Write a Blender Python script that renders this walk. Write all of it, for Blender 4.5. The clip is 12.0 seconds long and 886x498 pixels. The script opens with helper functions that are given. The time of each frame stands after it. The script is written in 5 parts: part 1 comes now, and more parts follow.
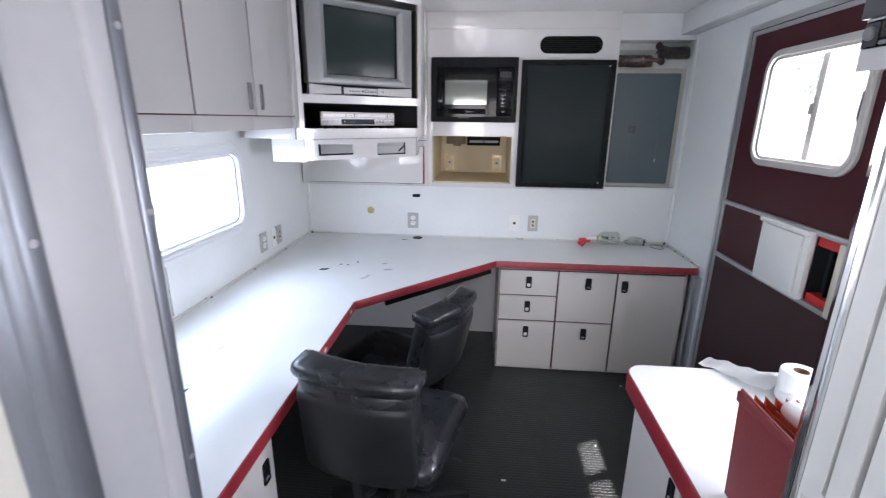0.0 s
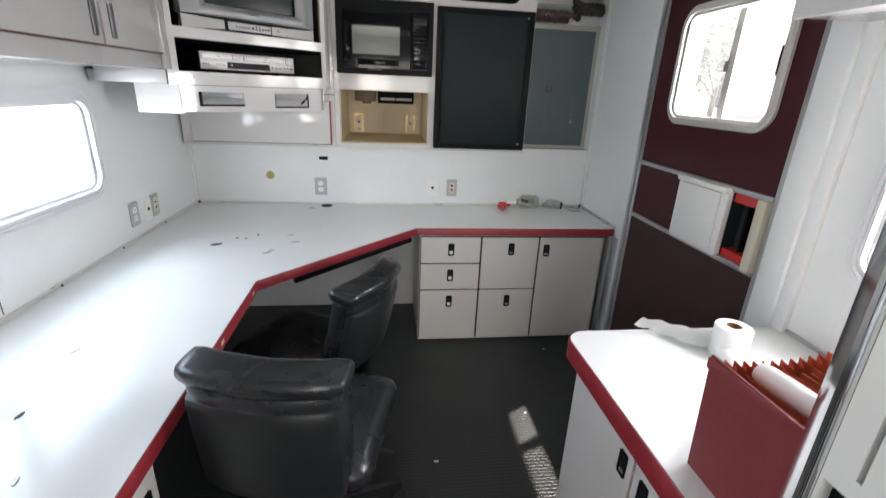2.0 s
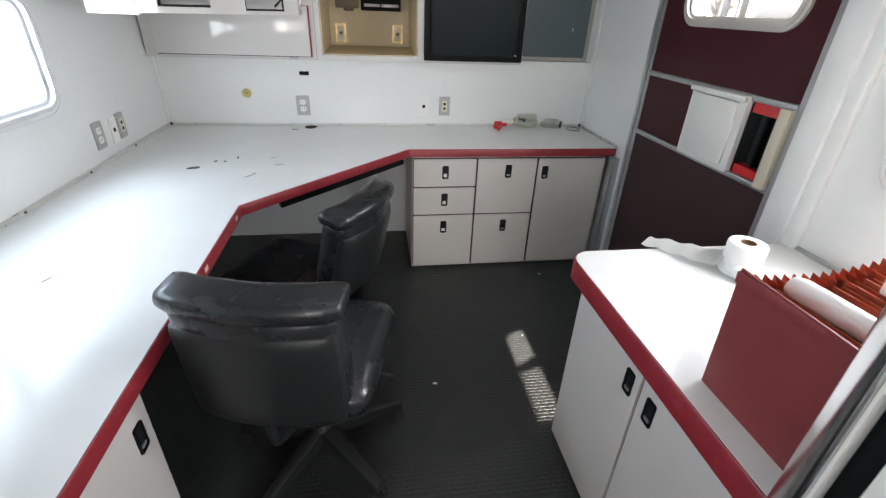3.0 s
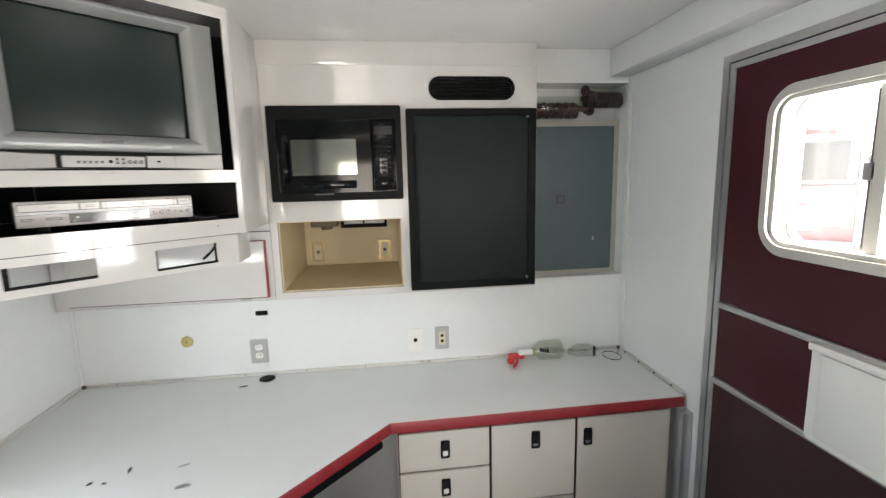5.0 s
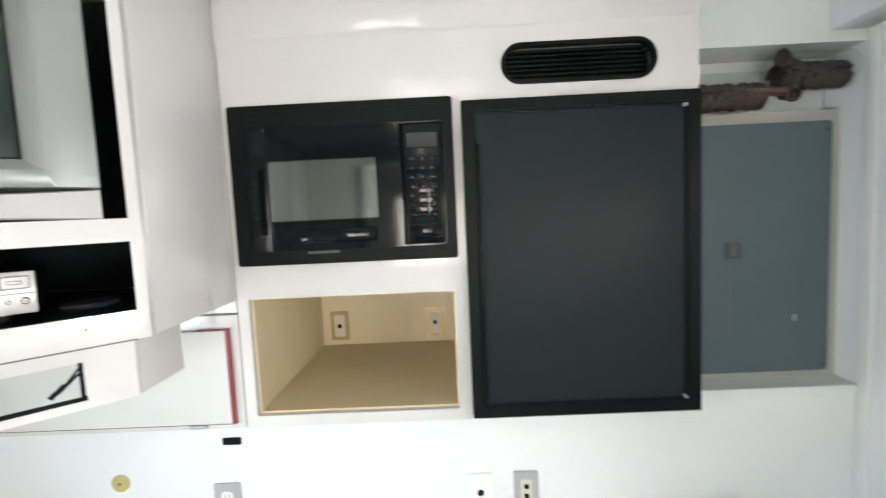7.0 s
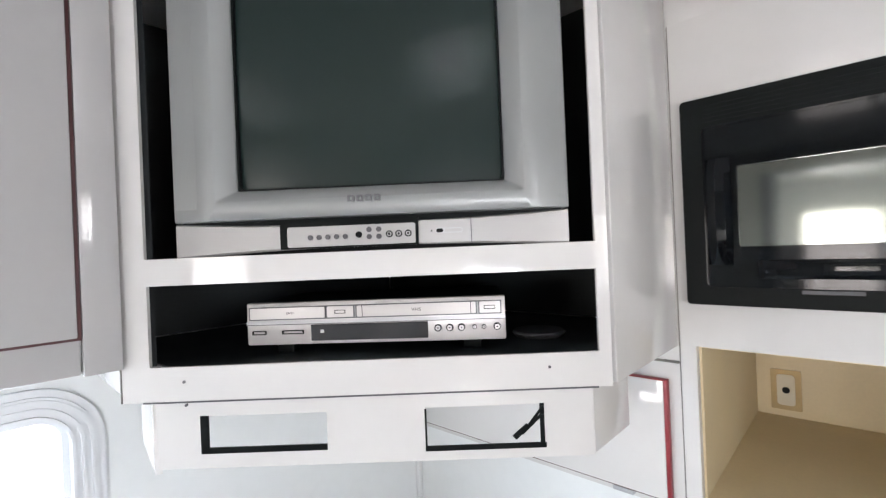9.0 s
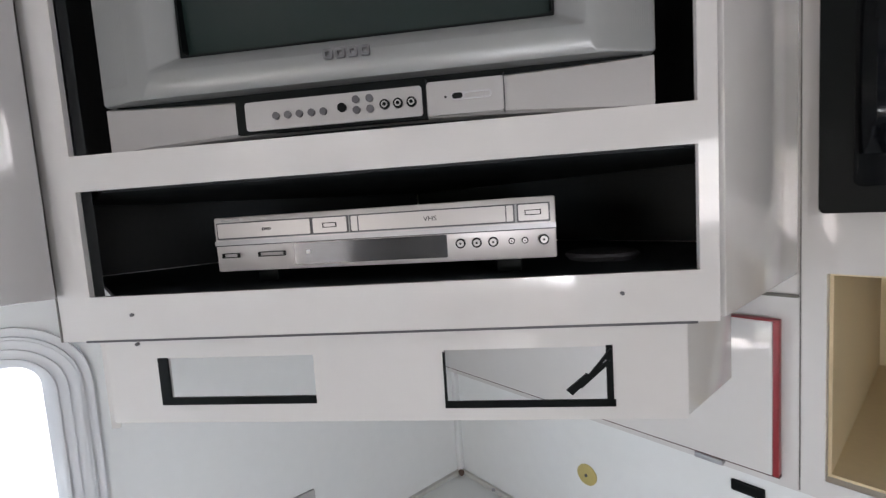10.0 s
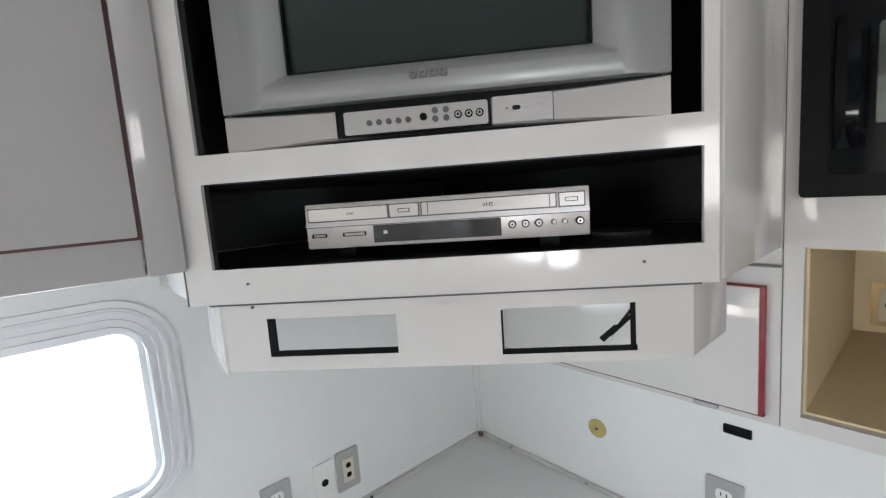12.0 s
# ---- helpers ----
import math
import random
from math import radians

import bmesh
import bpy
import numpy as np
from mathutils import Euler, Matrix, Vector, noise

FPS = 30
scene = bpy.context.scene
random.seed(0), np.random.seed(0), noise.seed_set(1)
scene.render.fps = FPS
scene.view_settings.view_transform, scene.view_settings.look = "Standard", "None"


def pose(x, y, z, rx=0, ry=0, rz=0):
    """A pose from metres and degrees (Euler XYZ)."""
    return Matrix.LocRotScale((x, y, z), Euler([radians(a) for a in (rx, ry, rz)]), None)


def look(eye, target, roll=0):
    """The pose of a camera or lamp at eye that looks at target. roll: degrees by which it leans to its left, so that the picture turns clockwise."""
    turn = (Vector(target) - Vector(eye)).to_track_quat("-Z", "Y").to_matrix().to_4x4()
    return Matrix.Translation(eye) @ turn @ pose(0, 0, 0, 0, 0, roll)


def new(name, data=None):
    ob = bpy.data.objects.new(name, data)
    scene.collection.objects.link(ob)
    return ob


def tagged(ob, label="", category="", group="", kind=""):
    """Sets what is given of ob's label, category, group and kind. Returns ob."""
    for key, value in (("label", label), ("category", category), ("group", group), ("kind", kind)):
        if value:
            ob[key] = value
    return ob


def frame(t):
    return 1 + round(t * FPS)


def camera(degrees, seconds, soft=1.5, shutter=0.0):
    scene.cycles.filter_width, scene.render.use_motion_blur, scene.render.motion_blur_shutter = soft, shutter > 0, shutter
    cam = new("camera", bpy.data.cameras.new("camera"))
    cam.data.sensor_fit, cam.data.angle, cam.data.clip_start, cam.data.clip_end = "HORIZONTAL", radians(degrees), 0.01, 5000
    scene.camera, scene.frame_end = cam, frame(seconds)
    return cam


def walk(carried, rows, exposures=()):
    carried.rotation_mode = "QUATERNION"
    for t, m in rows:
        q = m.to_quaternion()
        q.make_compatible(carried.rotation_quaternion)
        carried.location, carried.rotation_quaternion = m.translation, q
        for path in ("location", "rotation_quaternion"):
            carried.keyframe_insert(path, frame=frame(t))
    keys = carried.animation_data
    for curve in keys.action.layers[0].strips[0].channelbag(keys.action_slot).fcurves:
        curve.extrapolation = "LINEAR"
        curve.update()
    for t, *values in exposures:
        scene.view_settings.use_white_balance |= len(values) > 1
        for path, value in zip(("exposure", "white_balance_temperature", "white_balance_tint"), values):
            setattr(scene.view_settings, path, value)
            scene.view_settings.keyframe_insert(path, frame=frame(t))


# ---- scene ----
cam = camera(89.3, 12.0, soft=1.25, shutter=0.3)
PATH = [
    (0, (0.123, 0.082, 1.586), (-0.039, 1.996, 1.031), 0.7),
    (0.5, (0.146, 0.19, 1.585), (0.164, 2.123, 1.073), 1.5),
    (1, (0.119, 0.228, 1.588), (0.248, 2.163, 1.1), 1.6),
    (1.5, (0.093, 0.261, 1.577), (0.308, 2.186, 1.079), 2.2),
    (2, (0.06, 0.288, 1.507), (0.308, 2.155, 0.835), 2.5),
    (2.5, (0.035, 0.321, 1.43), (0.323, 2.088, 0.539), 2.8),
    (2.7, (0.035, 0.333, 1.422), (0.335, 2.057, 0.454), 2.8),
    (4.3, (0.159, 0.82, 1.605), (0.34, 2.739, 1.074), -1.3),
    (4.5, (0.162, 0.918, 1.633), (0.351, 2.861, 1.197), -1.4),
    (5, (0.245, 1.167, 1.657), (0.495, 3.126, 1.344), -1.4),
    (5.5, (0.393, 1.408, 1.665), (0.686, 3.37, 1.412), -1.4),
    (6, (0.43, 1.613, 1.648), (0.751, 3.571, 1.392), -1.7),
    (6.5, (0.371, 1.88, 1.671), (0.664, 3.844, 1.438), -2.2),
    (7, (0.313, 2.043, 1.686), (0.277, 4.036, 1.522), -2.7),
    (7.5, (0.278, 2.105, 1.726), (-0.513, 3.942, 1.709), -2.6),
    (7.7, (0.258, 2.096, 1.728), (-0.806, 3.79, 1.76), -1.9),
    (9.3, (-0.024, 2.233, 1.673), (-1.414, 3.671, 1.638), -2.6),
    (9.5, (-0.053, 2.267, 1.645), (-1.463, 3.683, 1.552), -3.0),
    (10, (-0.098, 2.359, 1.612), (-1.608, 3.658, 1.434), -3.8),
    (10.5, (-0.113, 2.364, 1.613), (-1.678, 3.588, 1.381), -4.5),
    (11, (-0.076, 2.298, 1.628), (-1.668, 3.485, 1.39), -4.9),
    (11.5, (-0.07, 2.234, 1.627), (-1.622, 3.471, 1.384), -4.8),
    (12, (-0.059, 2.204, 1.623), (-1.549, 3.516, 1.376), -4.2),
]
walk(cam, [(t, look(eye, target, roll)) for t, eye, target, roll in PATH],
     exposures=[(0.0, 2.26, 6150, 22), (0.5, 2.1, 6300, 21), (1.5, 2.05, 6750, 18), (2.7, 2.2, 6650, 16), (4.5, 2.15, 7400, 15), (5.0, 2.43, 7100, 14), (5.5, 2.46, 6950, 11), (6.0, 2.53, 6950, 11), (6.5, 2.75, 6700, 12), (7.0, 3.0, 6750, 13), (7.5, 2.95, 6700, 16), (9.5, 2.45, 6550, 18), (10.0, 2.03, 6650, 19), (11.0, 1.95, 6700, 18), (12.0, 2.05, 6650, 15)])

# ---- world, sun, window light ----
SUN_WAY = Vector((0.768, 0.315, 1.655)).normalized()
world = bpy.data.worlds.new("sky")
scene.world = world
world.use_nodes = True
wn = world.node_tree.nodes
sky = wn.new("ShaderNodeTexSky")
sky.sky_type = "NISHITA"
sky.sun_disc = False
sky.sun_elevation = math.asin(SUN_WAY.z)
sky.sun_rotation = math.atan2(SUN_WAY.x, SUN_WAY.y)
sky.dust_density = 1.0
world.node_tree.links.new(sky.outputs[0], wn["Background"].inputs[0])
wn["Background"].inputs[1].default_value = 0.15
sun = new("sun", bpy.data.lights.new("sun", "SUN"))
sun.data.energy, sun.data.angle, sun.data.color = 4.2, radians(0.9), (1.0, 0.96, 0.9)
sun.matrix_world = look((8, 4, 20), Vector((8, 4, 20)) - SUN_WAY)


def window_light(eye, target, w, h, watts, color=(0.93, 0.97, 1.0)):
    """Sky light in a window's opening."""
    lamp = new("window_light", bpy.data.lights.new("window_light", "AREA"))
    lamp.data.shape, lamp.data.size, lamp.data.size_y = "RECTANGLE", w, h
    lamp.data.energy, lamp.data.color = watts, color
    lamp.matrix_world = look(eye, target)
    return lamp


window_light((-1.25, 1.68, 1.24), (0, 1.70, 1.04), 1.22, 0.31, 2.5, (0.74, 0.88, 1.0))
# Second, steep lamp in the same window, added for the bright worktop band.
window_light((-1.16, 1.75, 1.25), (-0.86, 1.77, 0.75), 1.10, 0.22, 0.36, (0.70, 0.85, 1.0)).data.spread = radians(75)
window_light((1.565, 2.125, 1.655), (0, 2.12, 1.5), 0.52, 0.38, 2.8)
window_light((1.52, 1.05, 1.31), (0, 1.05, 1.15), 0.56, 0.46, 5.6)
# Next two: lamps added at unseen side openings behind the doorway.
window_light((-1.26, -0.55, 1.40), (0, -0.55, 1.3), 0.9, 0.6, 2.0)
window_light((1.52, -0.55, 1.35), (0, -0.55, 1.25), 0.8, 0.7, 0.8)
window_light((0.15, -1.86, 1.45), (0.15, 0, 1.45), 1.1, 0.9, 7.5, (1.0, 0.95, 0.88))

# ---- materials ----


def material(name, color, rough=0.5, metal=0.0, vary=0.06, scale=6.0, bump=0.0, bump_scale=120.0, rough_vary=0.1, coat=0.0,
             specular=0.5, stain=None, stain_amount=0.0, stain_scale=3.0, island=0.0, stretch=(1, 1, 1)):
    m = bpy.data.materials.new(name)
    m.use_nodes = True
    nt = m.node_tree
    n, l = nt.nodes, nt.links
    b = n["Principled BSDF"]
    b.inputs["Metallic"].default_value = metal
    b.inputs["Specular IOR Level"].default_value = specular
    b.inputs["Coat Weight"].default_value = coat
    b.inputs["Coat Roughness"].default_value = 0.08
    tc = n.new("ShaderNodeTexCoord")
    mp = n.new("ShaderNodeMapping")
    mp.inputs["Scale"].default_value = stretch
    l.new(tc.outputs["Object"], mp.inputs[0])
    big = n.new("ShaderNodeTexNoise")
    big.inputs["Scale"].default_value, big.inputs["Detail"].default_value = scale, 4
    fine = n.new("ShaderNodeTexNoise")
    fine.inputs["Scale"].default_value, fine.inputs["Detail"].default_value = bump_scale, 5
    for t in (big, fine):
        l.new(mp.outputs[0], t.inputs["Vector"])
    add = n.new("ShaderNodeMath")
    add.operation = "ADD"
    half = n.new("ShaderNodeMath")
    half.operation = "MULTIPLY"
    half.inputs[1].default_value = 0.5
    l.new(fine.outputs[0], half.inputs[0])
    l.new(big.outputs[0], add.inputs[0])
    l.new(half.outputs[0], add.inputs[1])
    ramp = n.new("ShaderNodeMapRange")
    ramp.inputs["From Min"].default_value, ramp.inputs["From Max"].default_value = 0.45, 1.05
    ramp.inputs["To Min"].default_value, ramp.inputs["To Max"].default_value = 1 - vary, 1 + vary
    ramp.clamp = False
    l.new(add.outputs[0], ramp.inputs["Value"])
    mul = n.new("ShaderNodeVectorMath")
    mul.operation = "SCALE"
    mul.inputs[0].default_value = color
    l.new(ramp.outputs[0], mul.inputs["Scale"])
    out = mul.outputs[0]
    if stain:
        sn = n.new("ShaderNodeTexNoise")
        sn.inputs["Scale"].default_value, sn.inputs["Detail"].default_value = stain_scale, 8
        sn.inputs["Roughness"].default_value = 0.65
        l.new(tc.outputs["Object"], sn.inputs["Vector"])
        sr = n.new("ShaderNodeMapRange")
        sr.inputs["From Min"].default_value, sr.inputs["From Max"].default_value = 0.56, 0.78
        sr.inputs["To Max"].default_value = stain_amount
        l.new(sn.outputs[0], sr.inputs["Value"])
        mix = n.new("ShaderNodeMix")
        mix.data_type = "RGBA"
        l.new(sr.outputs[0], mix.inputs["Factor"])
        l.new(out, mix.inputs["A"])
        mix.inputs["B"].default_value = (*stain, 1)
        out = mix.outputs["Result"]
    l.new(out, b.inputs["Base Color"])
    rr_ = n.new("ShaderNodeMapRange")
    rr_.inputs["To Min"].default_value, rr_.inputs["To Max"].default_value = max(0.02, rough * (1 - rough_vary)), min(1, rough * (1 + rough_vary))
    rr_.inputs["From Min"].default_value, rr_.inputs["From Max"].default_value = 0.3, 0.7
    l.new(big.outputs[0], rr_.inputs["Value"])
    l.new(rr_.outputs[0], b.inputs["Roughness"])
    if bump:
        bp = n.new("ShaderNodeBump")
        bp.inputs["Strength"].default_value, bp.inputs["Distance"].default_value = bump, 0.002
        l.new(fine.outputs[0], bp.inputs["Height"])
        l.new(bp.outputs[0], b.inputs["Normal"])
    return m


WALL = material("white_wall_panel", (0.76, 0.775, 0.765), 0.11, vary=0.03, scale=2.5, bump=0.05, bump_scale=40, stain=(0.72, 0.73, 0.71), stain_amount=0.06, stain_scale=1.5)
# Left jamb: its shade is put into a greyer white than JAMBR.
JAMBW = material("shaded_white_paint", (0.35, 0.35, 0.355), 0.36, vary=0.05, scale=3, bump=0.05, bump_scale=40, stain=(0.42, 0.42, 0.42), stain_amount=0.25, stain_scale=4)
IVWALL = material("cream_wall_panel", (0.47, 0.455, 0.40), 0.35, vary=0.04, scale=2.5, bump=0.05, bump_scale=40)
LAM = material("white_laminate", (0.605, 0.592, 0.574), 0.06, vary=0.02, scale=3, bump=0.02, bump_scale=60, coat=0.15, stain=(0.62, 0.60, 0.57), stain_amount=0.08)
# Overhead cabinets: shade put into a darker, greyer copy of CREAM.
CAB = material("shaded_grey_laminate", (0.405, 0.397, 0.388), 0.09, vary=0.02, scale=3, bump=0.03, bump_scale=70)
TOP = material("counter_laminate", (0.71, 0.725, 0.71), 0.15, vary=0.03, scale=4, bump=0.04, bump_scale=150, rough_vary=0.35, stain=(0.62, 0.63, 0.60), stain_amount=0.2, stain_scale=5)
# Base cabinets: cream, lightened against CAB for the light they get.
CREAM = material("lit_cream_laminate", (0.62, 0.59, 0.545), 0.32, vary=0.015, scale=3, bump=0.0, rough_vary=0.03)
# Lower door panel, greyer and slightly glossier than MAROON.
MAROON2 = material("greyer_maroon_vinyl", (0.038, 0.0155, 0.0175), 0.38, specular=0.4, vary=0.12, scale=6, bump=0.2, bump_scale=260)
CEIL = material("ceiling_panel", (0.76, 0.76, 0.745), 0.10, vary=0.03, scale=3, bump=0.02, bump_scale=30)
RED = material("red_edge_vinyl", (0.25, 0.020, 0.027), 0.38, vary=0.15, scale=14, bump=0.05, stain=(0.42, 0.20, 0.19), stain_amount=0.25, stain_scale=30)
MAROON = material("maroon_vinyl", (0.052, 0.0095, 0.0130), 0.45, specular=0.25, vary=0.12, scale=6, bump=0.25, bump_scale=260)
DARKRED = material("dark_red_gap", (0.06, 0.012, 0.012), 0.5)
ALU = material("brushed_aluminium", (0.50, 0.51, 0.52), 0.33, metal=0.75, vary=0.05, scale=3, bump=0.0, bump_scale=60, rough_vary=0.1, stretch=(6, 6, 0.6))
# Left edge angles, darker metal than the chrome on the right jamb.
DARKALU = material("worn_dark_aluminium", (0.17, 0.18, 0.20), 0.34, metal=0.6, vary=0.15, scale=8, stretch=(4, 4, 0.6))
# Right jamb: lighter copy of JAMBW, its light put into the colour.
JAMBR = material("lit_white_paint", (0.60, 0.60, 0.57), 0.26, vary=0.04, scale=3, bump=0.04, bump_scale=40)
ALU_W = material("white_metal_frame", (0.60, 0.59, 0.55), 0.3, metal=0.25, vary=0.05)
FRAMEM = material("ribbed_window_metal", (0.70, 0.71, 0.72), 0.30, metal=0.05, vary=0.02, rough_vary=0.05)
CHROME = material("polished_chrome", (0.7, 0.71, 0.72), 0.12, metal=1.0, vary=0.05, rough_vary=0.4)
STEEL = material("dull_steel", (0.42, 0.42, 0.43), 0.4, metal=0.7, vary=0.08)
BLACKP = material("black_plastic", (0.0052, 0.0068, 0.0068), 0.42, specular=0.09, vary=0.15, bump=0.08, bump_scale=300)
BLACKG = material("black_gloss_plastic", (0.003, 0.004, 0.005), 0.07, vary=0.05, specular=0.18, coat=0.05)
FRIDGE = material("black_panel", (0.0130, 0.0190, 0.0190), 0.5, specular=0.16, vary=0.1, scale=5, bump=0.1, bump_scale=260)
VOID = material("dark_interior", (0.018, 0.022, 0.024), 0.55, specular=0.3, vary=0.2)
SHELL = material("black_vinyl_shell", (0.013, 0.015, 0.0155), 0.40, specular=0.35, vary=0.12, scale=9, bump=0.03, bump_scale=120)
LEATHER = material("black_leather", (0.013, 0.015, 0.017), 0.27, vary=0.12, scale=9, bump=0.02, bump_scale=60, rough_vary=0.10)
CHAIRP = material("chair_plastic", (0.014, 0.016, 0.017), 0.5, specular=0.3, vary=0.15, bump=0.1, bump_scale=200)
WOODIN = material("bare_plywood", (0.26, 0.20, 0.13), 0.6, vary=0.15, scale=4, bump=0.1, bump_scale=60, stretch=(4, 4, 0.6))
GREYPAN = material("grey_enamel", (0.085, 0.118, 0.130), 0.42, vary=0.06, scale=4, bump=0.05, bump_scale=60)
BEIGE = material("beige_laminate", (0.66, 0.545, 0.35), 0.45, vary=0.06, scale=5, bump=0.05)
IVORY = material("ivory_plastic", (0.62, 0.57, 0.45), 0.35, vary=0.03)
PLATE = material("grey_plate", (0.42, 0.42, 0.41), 0.4, metal=0.2, vary=0.05)
WHITEP = material("white_plastic", (0.78, 0.78, 0.75), 0.3, vary=0.03, bump=0.03)
SILVER = material("silver_plastic", (0.265, 0.273, 0.27), 0.34, metal=0.3, vary=0.02, scale=10, bump=0.02, bump_scale=400)
SILVERW = material("warm_silver_plastic", (0.37, 0.362, 0.352), 0.36, metal=0.2, vary=0.02, scale=10, bump=0.02, bump_scale=400)
SILVER2 = material("pale_silver_plastic", (0.52, 0.50, 0.485), 0.32, metal=0.25, vary=0.02, bump=0.01, bump_scale=400)
SCREEN = material("crt_glass", (0.014, 0.024, 0.0215), 0.20, vary=0.02, rough_vary=0.0, specular=0.3)
MWGLASS = material("oven_window", (0.20, 0.215, 0.20), 0.07, metal=0.85, vary=0.05, rough_vary=0.05)
DISPLAY = material("smoked_display", (0.02, 0.02, 0.022), 0.10, vary=0.02, rough_vary=0.02, coat=0.4)
YELLOW = material("yellow_cap", (0.50, 0.41, 0.15), 0.4, vary=0.08)
FITTING = material("brown_plastic_fitting", (0.17, 0.14, 0.085), 0.45, vary=0.1)
BRASS = material("worn_brass", (0.42, 0.31, 0.16), 0.35, metal=0.8, vary=0.15, scale=20)
GREYD = material("dark_grey_plastic", (0.075, 0.075, 0.08), 0.4, vary=0.05)
DARKCORD = material("dark_brown_cord", (0.028, 0.012, 0.011), 0.4, vary=0.4, scale=40, bump=0.3, bump_scale=60)
GREYM = material("mid_grey_metal", (0.17, 0.17, 0.18), 0.35, metal=0.5, vary=0.05)
RUBBER = material("black_rubber", (0.012, 0.012, 0.012), 0.7)
REDP = material("red_plastic", (0.55, 0.02, 0.02), 0.3)
PAPER = material("white_paper", (0.82, 0.82, 0.80), 0.9, vary=0.03, bump=0.2, bump_scale=60)
CARD = material("brown_card", (0.20, 0.11, 0.06), 0.85)
FOLDER = material("maroon_folder_card", (0.20, 0.028, 0.030), 0.55, vary=0.12, scale=10, bump=0.2, bump_scale=150)
PLEAT = material("rust_folder_paper", (0.42, 0.075, 0.03), 0.7, vary=0.15, scale=12, bump=0.15)
COPPER = material("brown_cable", (0.085, 0.028, 0.017), 0.35, vary=0.5, scale=40, bump=0.4, bump_scale=60)
TAPE = material("grey_tape", (0.11, 0.11, 0.115), 0.35, metal=0.3, vary=0.15, scale=20)
DEBRIS = material("dark_scrap", (0.03, 0.035, 0.04), 0.5)
RUST = material("rusty_steel", (0.13, 0.085, 0.06), 0.7, metal=0.2, vary=0.4, scale=60, bump=0.3)
DIRT = material("grime", (0.14, 0.135, 0.12), 0.8, vary=0.3, scale=30)
CONCRETE = material("concrete_yard", (0.60, 0.59, 0.57), 0.9, vary=0.12, scale=0.8, bump=0.2, bump_scale=12)
TRUCKRED = material("truck_red_paint", (0.58, 0.16, 0.15), 0.25, coat=0.5)
TRUCKWHITE = material("truck_white_paint", (0.75, 0.75, 0.75), 0.25, coat=0.5)
TYRE = material("tyre", (0.02, 0.02, 0.02), 0.8)
LEAFM = material("tree_leaf", (0.10, 0.15, 0.06), 0.6, vary=0.3, scale=2)
BARK = material("bark", (0.10, 0.075, 0.05), 0.9, vary=0.2)


def glass_material(name, color, rough, alpha):
    m = bpy.data.materials.new(name)
    m.use_nodes = True
    n, l = m.node_tree.nodes, m.node_tree.links
    g = n.new("ShaderNodeBsdfGlossy")
    g.inputs["Roughness"].default_value = rough
    t = n.new("ShaderNodeBsdfTransparent")
    t.inputs["Color"].default_value = (*color, 1)
    mx = n.new("ShaderNodeMixShader")
    mx.inputs[0].default_value = alpha
    l.new(t.outputs[0], mx.inputs[1])
    l.new(g.outputs[0], mx.inputs[2])
    l.new(mx.outputs[0], n["Material Output"].inputs[0])
    return m


GLASS = glass_material("window_glass", (0.93, 0.95, 0.94), 0.02, 0.06)
SCREENED = glass_material("screened_glass", (0.80, 0.80, 0.79), 0.05, 0.05)
MESHED = glass_material("veiled_screened_glass", (0.70, 0.695, 0.68), 0.05, 0.05)


def veiled(m, amount):
    """A pale translucent film that puts haze over the view through a pane."""
    n, l = m.node_tree.nodes, m.node_tree.links
    film_ = n.new("ShaderNodeBsdfTranslucent")
    film_.inputs["Color"].default_value = (0.85, 0.84, 0.82, 1)
    veil = n.new("ShaderNodeMixShader")
    veil.inputs[0].default_value = amount
    l.new(n["Material Output"].inputs[0].links[0].from_socket, veil.inputs[1])
    l.new(film_.outputs[0], veil.inputs[2])
    l.new(veil.outputs[0], n["Material Output"].inputs[0])


veiled(SCREENED, 0.022)
veiled(MESHED, 0.055)
CLEARP = glass_material("clear_plastic", (0.90, 0.92, 0.90), 0.10, 0.07)
BOTTLEP = glass_material("bottle_plastic", (0.91, 0.93, 0.87), 0.10, 0.24)


def floor_material():
    """Dark rubber sheet with raised oblong studs."""
    m = material("studded_rubber", (0.021, 0.025, 0.024), 0.42, vary=0.3, scale=5, bump=0.0, rough_vary=0.3, stain=(0.05, 0.052, 0.048), stain_amount=0.5, stain_scale=6)
    n, l = m.node_tree.nodes, m.node_tree.links
    tc = n.new("ShaderNodeTexCoord")
    br = n.new("ShaderNodeTexBrick")
    br.inputs["Scale"].default_value = 1.0
    br.inputs["Brick Width"].default_value, br.inputs["Row Height"].default_value = 0.034, 0.017
    br.inputs["Mortar Size"].default_value, br.inputs["Mortar Smooth"].default_value = 0.0045, 0.8
    l.new(tc.outputs["Object"], br.inputs["Vector"])
    bp = n.new("ShaderNodeBump")
    bp.invert = True
    bp.inputs["Strength"].default_value, bp.inputs["Distance"].default_value = 0.5, 0.002
    l.new(br.outputs["Fac"], bp.inputs["Height"])
    l.new(bp.outputs[0], n["Principled BSDF"].inputs["Normal"])
    return m


FLOOR = floor_material()

# ---- mesh helpers ----
ID = Matrix.Identity(4)


def basis(o, ex, ey, ez=(0, 0, 1)):
    return Matrix(((ex[0], ey[0], ez[0], o[0]), (ex[1], ey[1], ez[1], o[1]), (ex[2], ey[2], ez[2], o[2]), (0, 0, 0, 1)))


BACK = basis((0, 0, 0), (1, 0, 0), (0, 1, 0))                    # u = x, depth = y
RIGHT = basis((0, 0, 0), (0, 1, 0), (1, 0, 0))                   # u = y, depth = x
